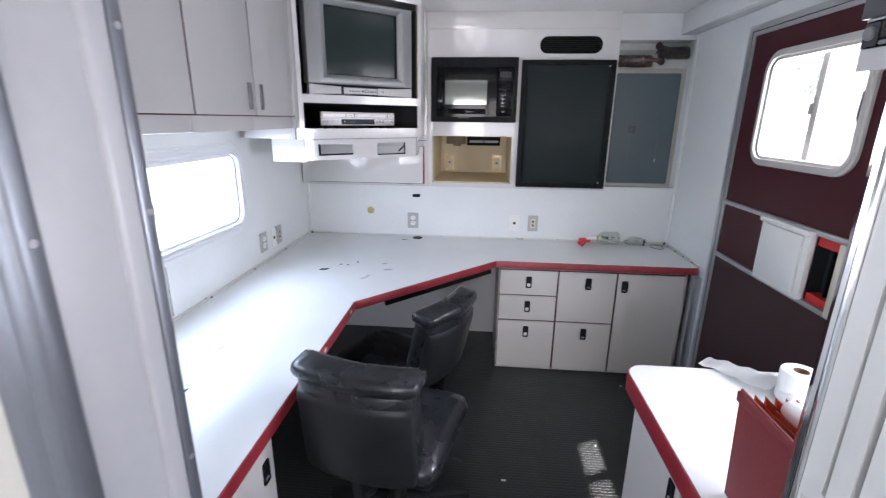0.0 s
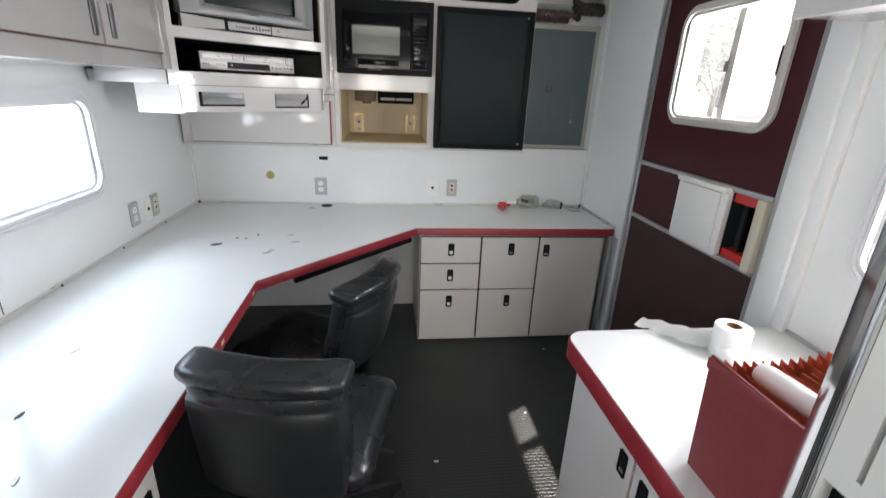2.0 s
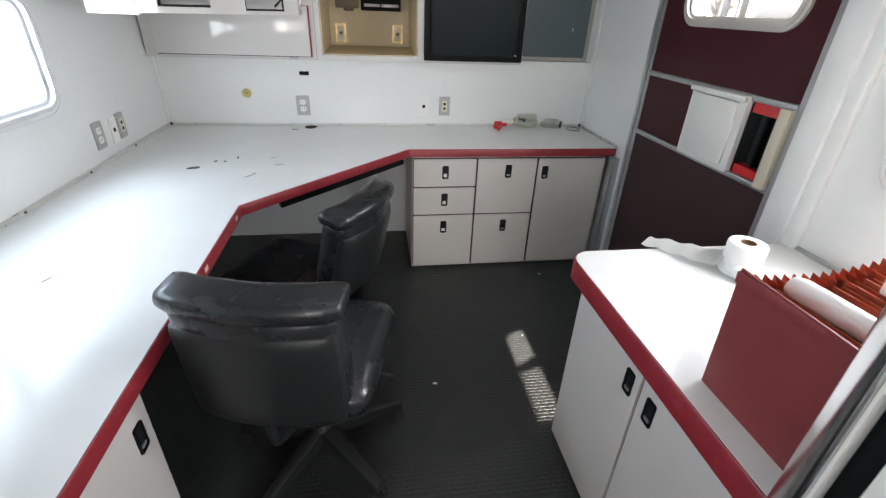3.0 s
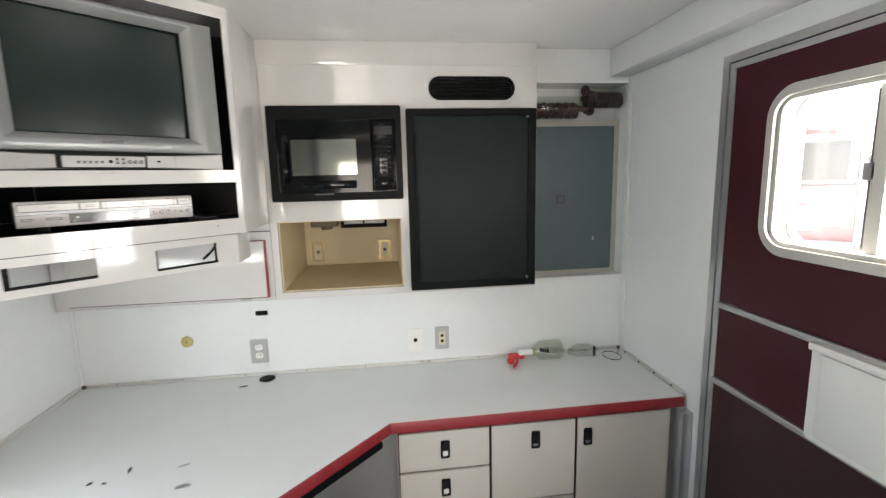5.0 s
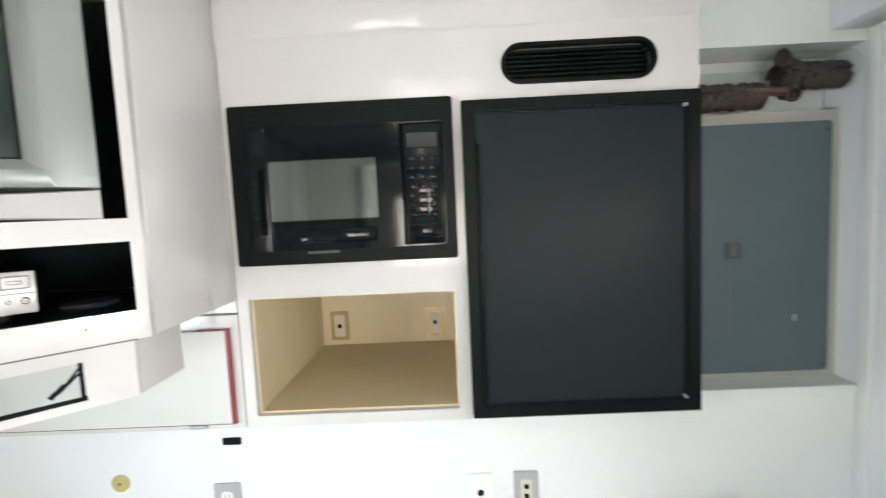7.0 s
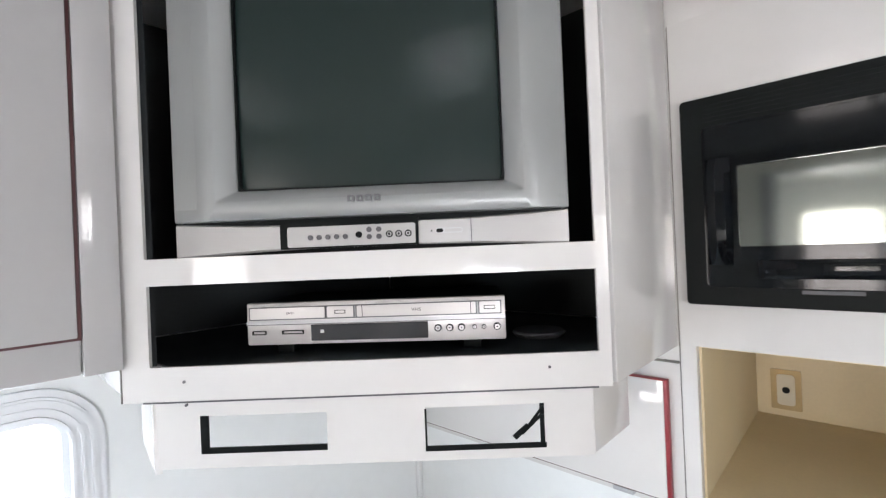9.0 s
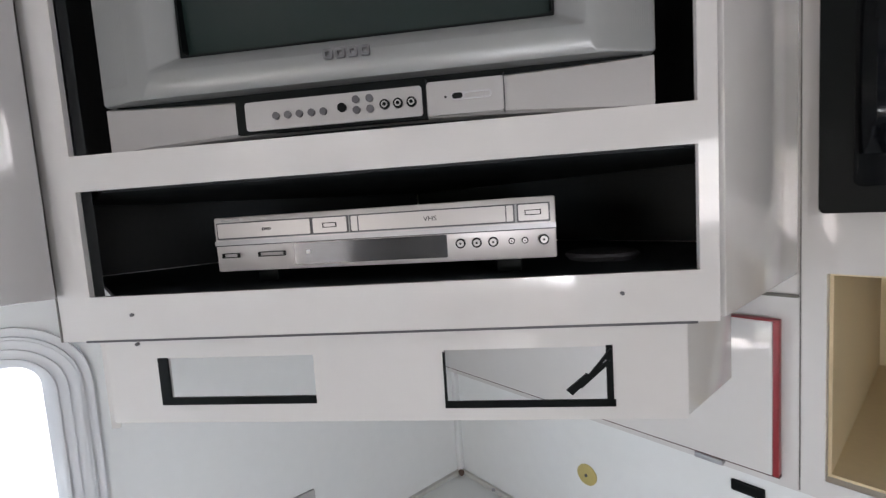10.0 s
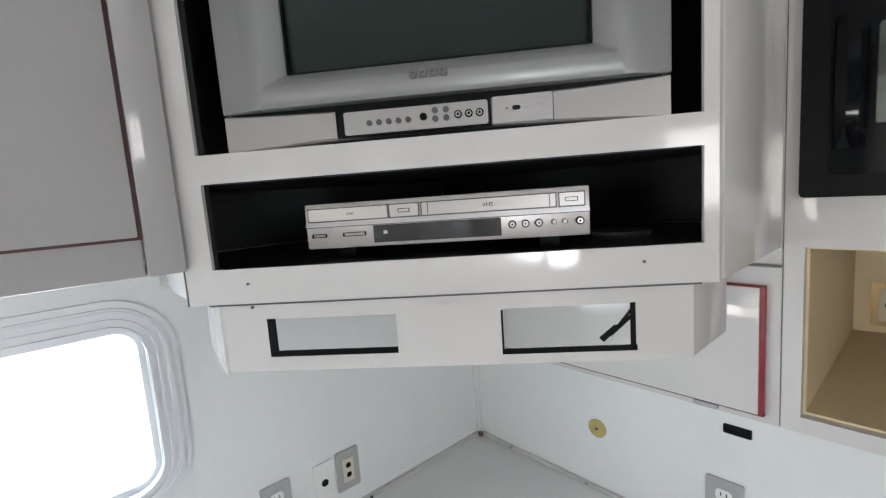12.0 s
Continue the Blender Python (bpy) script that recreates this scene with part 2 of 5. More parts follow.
LEFT = basis((-1.156, 3.27, 0), (0, 1, 0), (-1, 0, 0))  # u = along wall from the corner, depth = behind
t_ = radians(42.2)
TVF = basis((-0.789, 2.382, 0), (math.cos(t_), math.sin(t_), 0), (-math.sin(t_), math.cos(t_), 0))   # u along the corner cabinet's face, depth inwards


def add(bm, lo, hi, bev=0.0, m=ID, seg=2):
    """A box between two corners, with rounded edges."""
    lo, hi = Vector(lo), Vector(hi)
    r = bmesh.ops.create_cube(bm, size=1.0)
    vs = r["verts"]
    for v in vs:
        v.co = Vector(((lo[k] + hi[k]) / 2 + v.co[k] * (hi[k] - lo[k]) for k in range(3)))
    if bev:
        es = list({e for v in vs for e in v.link_edges})
        g = bmesh.ops.bevel(bm, geom=es, offset=min(bev, 0.49 * min(abs(hi[k] - lo[k]) for k in range(3))), segments=seg, affect="EDGES", profile=0.5)
        vs = list({v for f in g["faces"] for v in f.verts} | {v for v in vs if v.is_valid})
    bmesh.ops.transform(bm, matrix=m, verts=vs)
    return bm


def box(lo, hi, bev=0.003, m=ID, seg=2):
    return add(bmesh.new(), lo, hi, bev, m, seg)


def rr(u0, u1, v0, v1, r, n=6):
    pts = []
    for cu, cv, a0 in ((u1 - r, v1 - r, 0), (u0 + r, v1 - r, 90), (u0 + r, v0 + r, 180), (u1 - r, v0 + r, 270)):
        for k in range(n + 1):
            a = radians(a0 + 90 * k / n)
            pts.append((cu + r * math.cos(a), cv + r * math.sin(a)))
    return pts


def rect(u0, u1, v0, v1):
    return [(u0, v0), (u1, v0), (u1, v1), (u0, v1)]


def plate(outer, holes, d0, d1, m=ID, bm=None):
    """A flat panel with openings right through it; u and v in its plane, d across it."""
    own = bmesh.new()
    es = []
    for loop in (outer, *holes):
        vs = [own.verts.new((u, d0, v)) for u, v in loop]
        es += [own.edges.new((vs[k], vs[(k + 1) % len(vs)])) for k in range(len(vs))]
    bmesh.ops.triangle_fill(own, use_beauty=True, use_dissolve=False, edges=es)
    g = bmesh.ops.extrude_face_region(own, geom=own.faces[:])
    bmesh.ops.translate(own, vec=(0, d1 - d0, 0), verts=[v for v in g["geom"] if isinstance(v, bmesh.types.BMVert)])
    bmesh.ops.transform(own, matrix=m, verts=own.verts[:])
    bmesh.ops.recalc_face_normals(own, faces=own.faces[:])
    return own


def join(*bms):
    out = bms[0]
    for b in bms[1:]:
        me = bpy.data.meshes.new("tmp")
        b.to_mesh(me)
        b.free()
        out.from_mesh(me)
        bpy.data.meshes.remove(me)
    return out


def cyl(p, q, r0, r1=None, n=20, bev=0.0, bm=None):
    """A round bar from p to q."""
    bm = bm or bmesh.new()
    p, q = Vector(p), Vector(q)
    g = bmesh.ops.create_cone(bm, cap_ends=True, segments=n, radius1=r0, radius2=r0 if r1 is None else r1, depth=(q - p).length)
    vs = g["verts"]
    if bev:
        es = [e for e in {e for v in vs for e in v.link_edges} if any(len(f.verts) > 4 for f in e.link_faces)]
        b = bmesh.ops.bevel(bm, geom=es, offset=bev, segments=2, affect="EDGES", profile=0.5)
        vs = list({v for f in b["faces"] for v in f.verts} | {v for v in vs if v.is_valid})
    m = Matrix.Translation((p + q) / 2) @ (q - p).to_track_quat("Z", "Y").to_matrix().to_4x4()
    bmesh.ops.transform(bm, matrix=m, verts=vs)
    return bm


def lathe(profile, n=28, m=ID):
    """A turned body from (radius, height) pairs."""
    bm = bmesh.new()
    rings = []
    for r, z in profile:
        rings.append([bm.verts.new((r * math.cos(2 * math.pi * k / n), r * math.sin(2 * math.pi * k / n), z)) for k in range(n)])
    for a, b in zip(rings, rings[1:]):
        for k in range(n):
            bm.faces.new((a[k], a[(k + 1) % n], b[(k + 1) % n], b[k]))
    bmesh.ops.transform(bm, matrix=m, verts=bm.verts[:])
    bmesh.ops.recalc_face_normals(bm, faces=bm.faces[:])
    return bm


def tube(points, r, n=8, bm=None):
    """A round tube through points."""
    bm = bm or bmesh.new()
    rings = []
    for k, p in enumerate(points):
        a, b = Vector(points[max(0, k - 1)]), Vector(points[min(len(points) - 1, k + 1)])
        q = (b - a).to_track_quat("Z", "Y")
        rings.append([bm.verts.new(Vector(p) + q @ Vector((r * math.cos(2 * math.pi * j / n), r * math.sin(2 * math.pi * j / n), 0))) for j in range(n)])
    for a, b in zip(rings, rings[1:]):
        for j in range(n):
            bm.faces.new((a[j], a[(j + 1) % n], b[(j + 1) % n], b[j]))
    bm.faces.new(rings[0]), bm.faces.new(rings[-1])
    bmesh.ops.recalc_face_normals(bm, faces=bm.faces[:])
    return bm


def prism(pts, z0, z1, bev=0.0):
    bm = bmesh.new()
    vs = [bm.verts.new((x, y, z0)) for x, y in pts]
    f = bm.faces.new(vs)
    g = bmesh.ops.extrude_face_region(bm, geom=[f])
    bmesh.ops.translate(bm, vec=(0, 0, z1 - z0), verts=[v for v in g["geom"] if isinstance(v, bmesh.types.BMVert)])
    bmesh.ops.recalc_face_normals(bm, faces=bm.faces[:])
    return bm


def part(name, bm, mat, parent=None, label="", smooth=35):
    """One mesh object, under a thing or part, or at top level."""
    me = bpy.data.meshes.new(name)
    if parent is None:
        lo = Vector([min(v.co[k] for v in bm.verts) for k in range(3)])
        hi = Vector([max(v.co[k] for v in bm.verts) for k in range(3)])
        base = Vector(((lo.x + hi.x) / 2, (lo.y + hi.y) / 2, lo.z))
        bmesh.ops.translate(bm, vec=-base, verts=bm.verts[:])
    for f in bm.faces:
        f.smooth = True
    for e in bm.edges:
        e.smooth = len(e.link_faces) == 2 and e.calc_face_angle(3.0) < radians(smooth)
    bm.to_mesh(me)
    bm.free()
    me.materials.append(mat)
    ob = new(name, me)
    if parent is None:
        ob.location = base
    else:
        ob.parent = parent
        if parent.parent is None:
            ob.matrix_parent_inverse = parent.matrix_basis.inverted()
    if label:
        tagged(ob, label)
    return ob


def thing(name, base, label, category, group="", kind=""):
    ob = new(name)
    ob.location = base
    ob.empty_display_size = 0.05
    return tagged(ob, label, category, group, kind)


def structure(name, bm, mat, label, category):
    return tagged(part(name, bm, mat), label, category, kind="structure")

# ---- the shell ----
H = 2.238
structure("floor", box((-1.6, -1.9, -0.06), (1.7, 3.95, 0.0), 0), FLOOR, "dark green-black studded rubber floor", "floor")
structure("ceiling", box((-1.23, -1.9, H), (1.50, 3.95, H + 0.05), 0), CEIL, "glossy white panelled ceiling", "ceiling")
WIN_L = rr(-2.22, -0.948, 1.058, 1.400, 0.06)          # along the left wall, from the corner
# Unseen opening behind the doorway, added to let light in.
WIN_L2 = rr(-4.30, -3.35, 1.05, 1.70, 0.06)
structure("wall_left", plate(rect(-5.1, 0.04, 0, H), [WIN_L, WIN_L2], 0.0, 0.06, LEFT), WALL, "glossy white fibreglass wall with a long window", "wall")
WIN_R = rr(0.76, 1.340, 1.062, 1.55, 0.045)
# Unseen bare opening opposite, likewise added for light.
WIN_R2 = rect(-0.95, -0.15, 1.0, 1.70)
structure("wall_right", plate(rect(-1.9, 3.315, -0.001, H), [rect(1.69, 2.640, 0.02, 2.030), WIN_R, WIN_R2], 1.44, 1.50, RIGHT), WALL, "glossy white fibreglass wall with an entry door", "wall")
NICHE = rect(-0.2225, 0.3175, 1.1665, 1.4825)
OVEN = rect(-0.222, 0.324, 1.578, 1.962)
COLD = rect(0.362, 0.924, 1.162, 1.946)
RECESS = rect(0.958, 1.4395, 1.138, 2.098)
structure("wall_back", plate(rect(-1.22, 1.50, 0, H), [NICHE, OVEN, COLD, RECESS], 3.285, 3.315, BACK), WALL, "glossy white back wall above the worktop", "wall")
structure("wall_outer", box((-1.5, 3.86, 0), (1.6, 3.92, H), 0), WALL, "outer end wall of the vehicle", "wall")
structure("wall_rear", plate(rect(-1.22, 1.50, 0, H), [rr(-0.42, 0.72, 0.98, 1.92, 0.06)], -1.90, -1.84, BACK), WALL, "plain white rear wall", "wall")

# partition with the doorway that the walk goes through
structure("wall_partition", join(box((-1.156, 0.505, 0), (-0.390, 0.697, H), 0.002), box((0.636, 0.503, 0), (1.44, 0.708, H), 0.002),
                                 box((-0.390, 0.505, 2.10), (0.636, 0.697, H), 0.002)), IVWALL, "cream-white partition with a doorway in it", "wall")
jl = thing("door_frame", (-0.31, 0.56, 0), "white door jamb edged with worn aluminium angle", "door frame", kind="structure")
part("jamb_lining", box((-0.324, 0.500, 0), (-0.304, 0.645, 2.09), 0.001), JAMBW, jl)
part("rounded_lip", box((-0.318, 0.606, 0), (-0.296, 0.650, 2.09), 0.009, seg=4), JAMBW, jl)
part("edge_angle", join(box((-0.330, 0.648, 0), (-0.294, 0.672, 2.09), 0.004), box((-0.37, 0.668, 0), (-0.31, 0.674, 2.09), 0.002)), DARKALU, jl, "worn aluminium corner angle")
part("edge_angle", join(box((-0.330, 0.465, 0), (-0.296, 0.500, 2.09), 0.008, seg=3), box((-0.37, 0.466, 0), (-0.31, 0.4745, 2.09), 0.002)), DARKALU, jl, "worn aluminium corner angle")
for y, q in ((0.484, -0.2965), (0.660, -0.2945)):
    for z in (0.45, 1.02, 1.45, 1.70):
        part("screw", cyl((q - 0.002, y, z), (q + 0.0025, y, z), 0.005, n=12), STEEL, jl)
jr = thing("door_frame", (0.64, 0.57, 0), "white door jamb with dark grooves, aluminium edge and latch slot", "door frame", kind="structure")
part("edge_angle", join(prism([(0.628, 0.657), (0.632, 0.653), (0.668, 0.653), (0.668, 0.690), (0.650, 0.690), (0.646, 0.686)], 0, 2.09), box((0.66, 0.682, 0), (0.70, 0.690, 2.09), 0.002)), CHROME, jr, "polished aluminium corner angle")
part("bead", box((0.6305, 0.6445, 0), (0.645, 0.6525, 2.09), 0.003), CHROME, jr, "bright thin bead")
part("jamb_lining", plate(rect(0.478, 0.644, 0, 2.09), [rect(0.600, 0.6075, 0.01, 0.70), rect(0.600, 0.6075, 1.09, 2.08), rect(0.600, 0.639, 0.72, 1.062), rect(0.556, 0.5675, 0.01, 2.08)], 0.638, 0.658, RIGHT), JAMBR, jr)
part("groove_backing", box((0.6585, 0.479, 0), (0.6635, 0.643, 2.09), 0), BLACKP, jr)
part("latch", join(box((0.645, 0.612, 0.775), (0.657, 0.628, 0.865), 0.003), cyl((0.640, 0.620, 0.845), (0.657, 0.620, 0.845), 0.011)), BLACKP, jr, "dark latch in a black slot")
part("head_lining", box((-0.362, 0.449, 2.085), (0.664, 0.641, 2.0995), 0.001), ALU, jr)
for y, z, q in ((0.662, 1.445, 0.638), (0.662, 1.20, 0.638), (0.662, 0.55, 0.638)):
    part("screw", cyl((q - 0.004, y, z), (q + 0.003, y, z), 0.0038, n=12), BLACKP, jr)
jl.location += Vector((-0.068, 0.030, 0))
jr.location += Vector((-0.028, 0.026, 0))
structure("ceiling_soffit", box((1.335, 0.708, 2.114), (1.44, 3.285, H), 0.006), WALL, "white boxed soffit along the top of the wall", "soffit")
structure("trim", box((1.395, 2.700, 0), (1.4395, 2.742, 0.70), 0.003), ALU, "aluminium strip between cabinet and door", "trim")
structure("trim", box((1.4325, 3.247, 0.765), (1.4405, 3.2845, 2.113), 0.003), WHITEP, "white corner strip", "trim")
structure("trim", box((-1.157, 3.267, 0.765), (-1.140, 3.2855, 1.14), 0.002), WALL, "white corner strip of the back wall", "trim")
# wall seam
structure("trim", plate(rect(-1.553, -1.549, 0.77, 1.025), [], -0.0015, 0.0, LEFT), DIRT, "thin seam in the white wall", "seam")
# dark strip round the worktop where it meets the wall
structure("baseboard", join(box((-1.156, 3.273, 0.751), (1.44, 3.286, 0.764), 0.003), plate(rect(-2.57, 0.015, 0.751, 0.764), [], -0.012, 0.0, LEFT),
                            box((1.428, 2.76, 0.751), (1.441, 3.285, 0.764), 0.003)), ALU_W, "pale metal strip between worktop and wall", "trim")
for k in range(9):
    structure("trim", cyl((-1.0 + k * 0.28, 3.274, 0.760), (-1.0 + k * 0.28, 3.269, 0.762), 0.005, n=10), STEEL, "small screw in the wall strip", "screw")


for x in (-1.136, 1.424):
    structure("trim", cyl((x, 3.270, 0.757), (x, 3.262, 0.768), 0.010, 0.007, n=10, bev=0.002), RUST, "rusty bolt at the end of the wall strip", "bolt")
for k in range(4):
    structure("trim", cyl((1.4285, 2.83 + k * 0.125, 0.758), (1.425, 2.83 + k * 0.125, 0.760), 0.005, n=10), GREYD, "small dark screw in the wall strip", "screw")
    structure("trim", cyl((-1.1445, 1.55 + k * 0.42, 0.758), (-1.140, 1.55 + k * 0.42, 0.760), 0.005, n=10), GREYD, "small dark screw in the wall strip", "screw")


def window(name, u0, u1, v0, v1, r, m, d, mull, label, glass=(GLASS, GLASS), deep=0.0, fl=0.048, metal=ALU_W, ribs=0):
    """A sliding window in a rounded metal frame; d is the depth of the wall's inner face."""
    w = tagged(part(name, plate(rr(u0 - fl, u1 + fl, v0 - fl, v1 + fl, r + fl - 0.003, 8), [rr(u0 - 0.012, u1 + 0.012, v0 - 0.012, v1 + 0.012, r + 0.01, 8)], d - 0.012, d, m), metal),
               label, "window", kind="structure")
    part("window_frame", plate(rr(u0 - fl + 0.014, u1 + fl - 0.014, v0 - fl + 0.014, v1 + fl - 0.014, r + fl - 0.017, 8), [rr(u0 - 0.004, u1 + 0.004, v0 - 0.004, v1 + 0.004, r, 8)], d - 0.018, d - 0.008, m), metal, w)
    part("window_frame", plate(rr(u0 - 0.014, u1 + 0.014, v0 - 0.014, v1 + 0.014, r, 8), [rr(u0 + 0.008, u1 - 0.008, v0 + 0.008, v1 - 0.008, max(0.015, r - 0.02), 8)], d - 0.002, d + 0.024, m), metal, w)
    for k in range(ribs):
        o = 0.006 + 0.0155 * k
        part("frame_rib", plate(rr(u0 - o - 0.006, u1 + o + 0.006, v0 - o - 0.006, v1 + o + 0.006, r + o + 0.004, 8), [rr(u0 - o, u1 + o, v0 - o, v1 + o, r + o - 0.002, 8)], d - 0.0245 + 0.002 * k, d - 0.010, m), metal, w)
    if deep:
        for k in range(2):
            part("reveal_rib", plate(rr(u0 - 0.014, u1 + 0.014, v0 - 0.014, v1 + 0.014, r, 8), [rr(u0 + k * 0.003, u1 - k * 0.003, v0 + k * 0.003, v1 - k * 0.003, max(0.015, r - 0.01), 8)], d + 0.024 + k * deep / 2, d + 0.0235 + (k + 1) * deep / 2, m), metal, w)
        d += deep
    part("mullion", plate(rect(mull - 0.018, mull + 0.018, v0 + 0.005, v1 - 0.005), [], d - 0.004, d + 0.032, m), metal, w)
    part("sash_edge", plate(rect(mull + 0.019, mull + 0.028, v0 + 0.014, v1 - 0.014), [], d + 0.002, d + 0.028, m), GREYD, w)
    part("catch", plate(rect(mull + 0.012, mull + 0.040, (v0 + v1) / 2 - 0.025, (v0 + v1) / 2 + 0.02), [], d - 0.004, d + 0.012, m), STEEL, w, "grey plastic catch")
    for (a, b), g, dd in (((u0 + 0.002, mull), glass[0], 0.022), ((mull, u1 - 0.002), glass[1], 0.016)):
        p = part("pane", plate(rr(a, b, v0 + 0.002, v1 - 0.002, 0.02, 3), [], d + dd, d + dd + 0.004, m), g, w)
        p.visible_shadow = g in (SCREENED, MESHED)
    return w


window("window_1", -2.22, -0.948, 1.058, 1.400, 0.06, LEFT, 0.0, -1.600, "long sliding window in a ribbed pale metal frame", metal=FRAMEM, fl=0.062, ribs=3)
window("window_2", 0.76, 1.340, 1.062, 1.55, 0.045, RIGHT, 1.44, 1.05, "rounded sliding window in a ribbed pale metal frame", metal=FRAMEM, fl=0.060, ribs=3)
# Added for light in the space behind; never in view.
window("window_3", -4.30, -3.35, 1.05, 1.70, 0.06, LEFT, 0.0, -3.8, "added sliding window, unseen, in the space behind")

window("window_5", -0.42, 0.72, 0.98, 1.92, 0.06, basis((0, -1.84, 0), (1, 0, 0), (0, -1, 0)), 0.0, 0.15, "wide added sliding window, unseen, in the space behind")

# ---- entry door ----
door = thing("door_1", (1.44, 2.18, 0), "maroon entry door with a window and an open cubby", "door", kind="structure")
part("door_casing", plate(rect(1.660, 2.664, 0.0, 2.046), [rect(1.690, 2.636, 0.021, 2.020)], 1.434, 1.46, RIGHT), ALU, door, "aluminium door casing")
part("casing_lip", plate(rect(1.690, 2.632, 0.022, 2.016), [rect(1.708, 2.606, 0.035, 1.996)], 1.437, 1.462, RIGHT), ALU, door)
part("casing_seal", plate(rect(1.6905, 2.6355, 0.0215, 2.0195), [rect(1.692, 2.6325, 0.023, 2.0165)], 1.440, 1.459, RIGHT), BLACKP, door, "dark rubber seal")
part("outer_skin", plate(rect(1.695, 2.634, 0.025, 2.018), [rr(1.822, 2.428, 1.422, 1.876, 0.07, 8)], 1.5165, 1.525, RIGHT), TRUCKWHITE, door, "white outer skin")
part("upper_panel", plate(rect(1.709, 2.617, 1.190, 2.003), [rr(1.820, 2.430, 1.420, 1.878, 0.075, 8)], 1.440, 1.458, RIGHT), MAROON, door, "maroon vinyl panel")
part("middle_panel", plate(rect(2.216, 2.617, 0.900, 1.166), [], 1.442, 1.458, RIGHT), MAROON, door)
part("lower_panel", plate(rect(1.709, 2.617, 0.036, 0.876), [], 1.440, 1.485, RIGHT), MAROON2, door, "brownish maroon panel, greyer than the upper one")
for z in (1.178, 0.888):
    part("cross_strip", box((1.432, 1.709, z - 0.011), (1.447, 2.617, z + 0.011), 0.003), ALU, door, "aluminium cross strip")
pad = part("cubby_door", plate(rr(1.905, 2.224, 0.892, 1.182, 0.012, 3), [], 1.420, 1.440, RIGHT), WHITEP, door, "white moulded plastic sliding panel")
part("raised_field", box((1.409, 1.940, 0.912), (1.422, 2.190, 1.155), 0.009), WHITEP, pad)
part("top_lip", box((1.402, 1.905, 1.158), (1.424, 2.224, 1.182), 0.006), WHITEP, pad)
part("cubby", join(box((1.448, 1.710, 0.900), (1.497, 1.903, 0.932), 0), box((1.448, 1.710, 1.128), (1.497, 1.903, 1.166), 0)), REDP, door, "bright red cubby lining")
part("cubby_inside", join(box((1.4985, 1.712, 0.895), (1.505, 1.903, 1.170), 0), box((1.446, 1.9035, 0.90), (1.50, 1.908, 1.17), 0), box((1.446, 1.705, 0.90), (1.50, 1.7095, 1.17), 0)), VOID, door)
part("cubby_rib", join(*[box((1.470, 1.735 + k * 0.035, 0.93), (1.498, 1.747 + k * 0.035, 1.12), 0.002) for k in range(4)]), BLACKP, door)
part("cubby_edge", box((1.412, 1.7095, 0.892), (1.450, 1.752, 1.172), 0.004), IVORY, door, "ivory edge plate")
window("window_4", 1.832, 2.418, 1.430, 1.869, 0.065, RIGHT, 1.437, 2.172, "rounded sliding window of the entry door", (MESHED, SCREENED), 0.065, 0.034)
part("window_latch", box((1.425, 1.822, 1.60), (1.445, 1.848, 1.70), 0.004), BLACKP, door)
structure("trim", join(box((1.405, 1.556, 0.0), (1.441, 1.658, 2.113), 0.004), box((1.418, 1.508, 0.0), (1.441, 1.5565, 2.113), 0.003)), WALL, "white pillar beside the entry door", "trim")

# ---- worktops ----
worktop = thing("worktop", (-0.5, 2.6, 0.71), "white laminate corner worktop with red edging", "worktop")


def edging(pts, z0, z1, t):
    """A band along an open line in plan, t proud of it to the right of the way."""
    bm = bmesh.new()
    P = [Vector((x, y)) for x, y in pts]
    outer = []
    for k, p in enumerate(P):
        ns = []
        for a, b in ((k - 1, k), (k, k + 1)):
            if 0 <= a and b < len(P):
                d = (P[b] - P[a]).normalized()
                ns.append(Vector((d.y, -d.x)))
        n = sum(ns, Vector((0, 0))).normalized()
        outer.append(p + n * t / max(0.3, n.dot(ns[0])))
    sect = ((0, z0), (1, z0 + 0.003), (1, z1 - 0.004), (0.6, z1), (0, z1))
    rings = [[bm.verts.new((*(p.lerp(q, s)), z)) for s, z in sect] for p, q in zip(P, outer)]
    for a, b in zip(rings, rings[1:]):
        for j in range(len(sect)):
            k = (j + 1) % len(sect)
            bm.faces.new((a[j], a[k], b[k], b[j]))
    bm.faces.new(rings[0]), bm.faces.new(rings[-1])
    bmesh.ops.recalc_face_normals(bm, faces=bm.faces[:])
    return bm


FRONT = [(1.425, 2.745), (0.229, 2.745), (-0.461, 2.012), (-0.452, 0.698)]
part("top", prism([(-1.154, 3.283), (1.425, 3.283)] + FRONT + [(-1.154, 0.698)], 0.709, 0.752), TOP, worktop)
part("edging", edging(list(reversed(FRONT)), 0.706, 0.7505, 0.006), RED, worktop, "worn red vinyl edge band")
part("support_rail", prism([(0.16, 2.705), (-0.35, 2.165), (-0.335, 2.135), (0.20, 2.698)], 0.683, 0.7085), BLACKP, worktop, "black rail under the edge")
part("bracket", join(box((-0.41, 3.215, 0.56), (-0.38, 3.283, 0.708), 0.003), box((-0.41, 2.98, 0.683), (-0.38, 3.283, 0.708), 0.003)), STEEL, worktop, "steel shelf bracket")
for y in (1.585, 1.94):
    xe = -0.461 + (2.012 - y) * 0.0068 + 0.006
    part("edge_chip", box((xe - 0.004, y - 0.014, 0.722), (xe + 0.0006, y + 0.014, 0.738), 0.0005), IVORY, worktop, "pale worn spot in the edging")

side = thing("worktop", (1.07, 1.1, 0.69), "white laminate side worktop with rounded red edging", "worktop")
r_ = 0.065
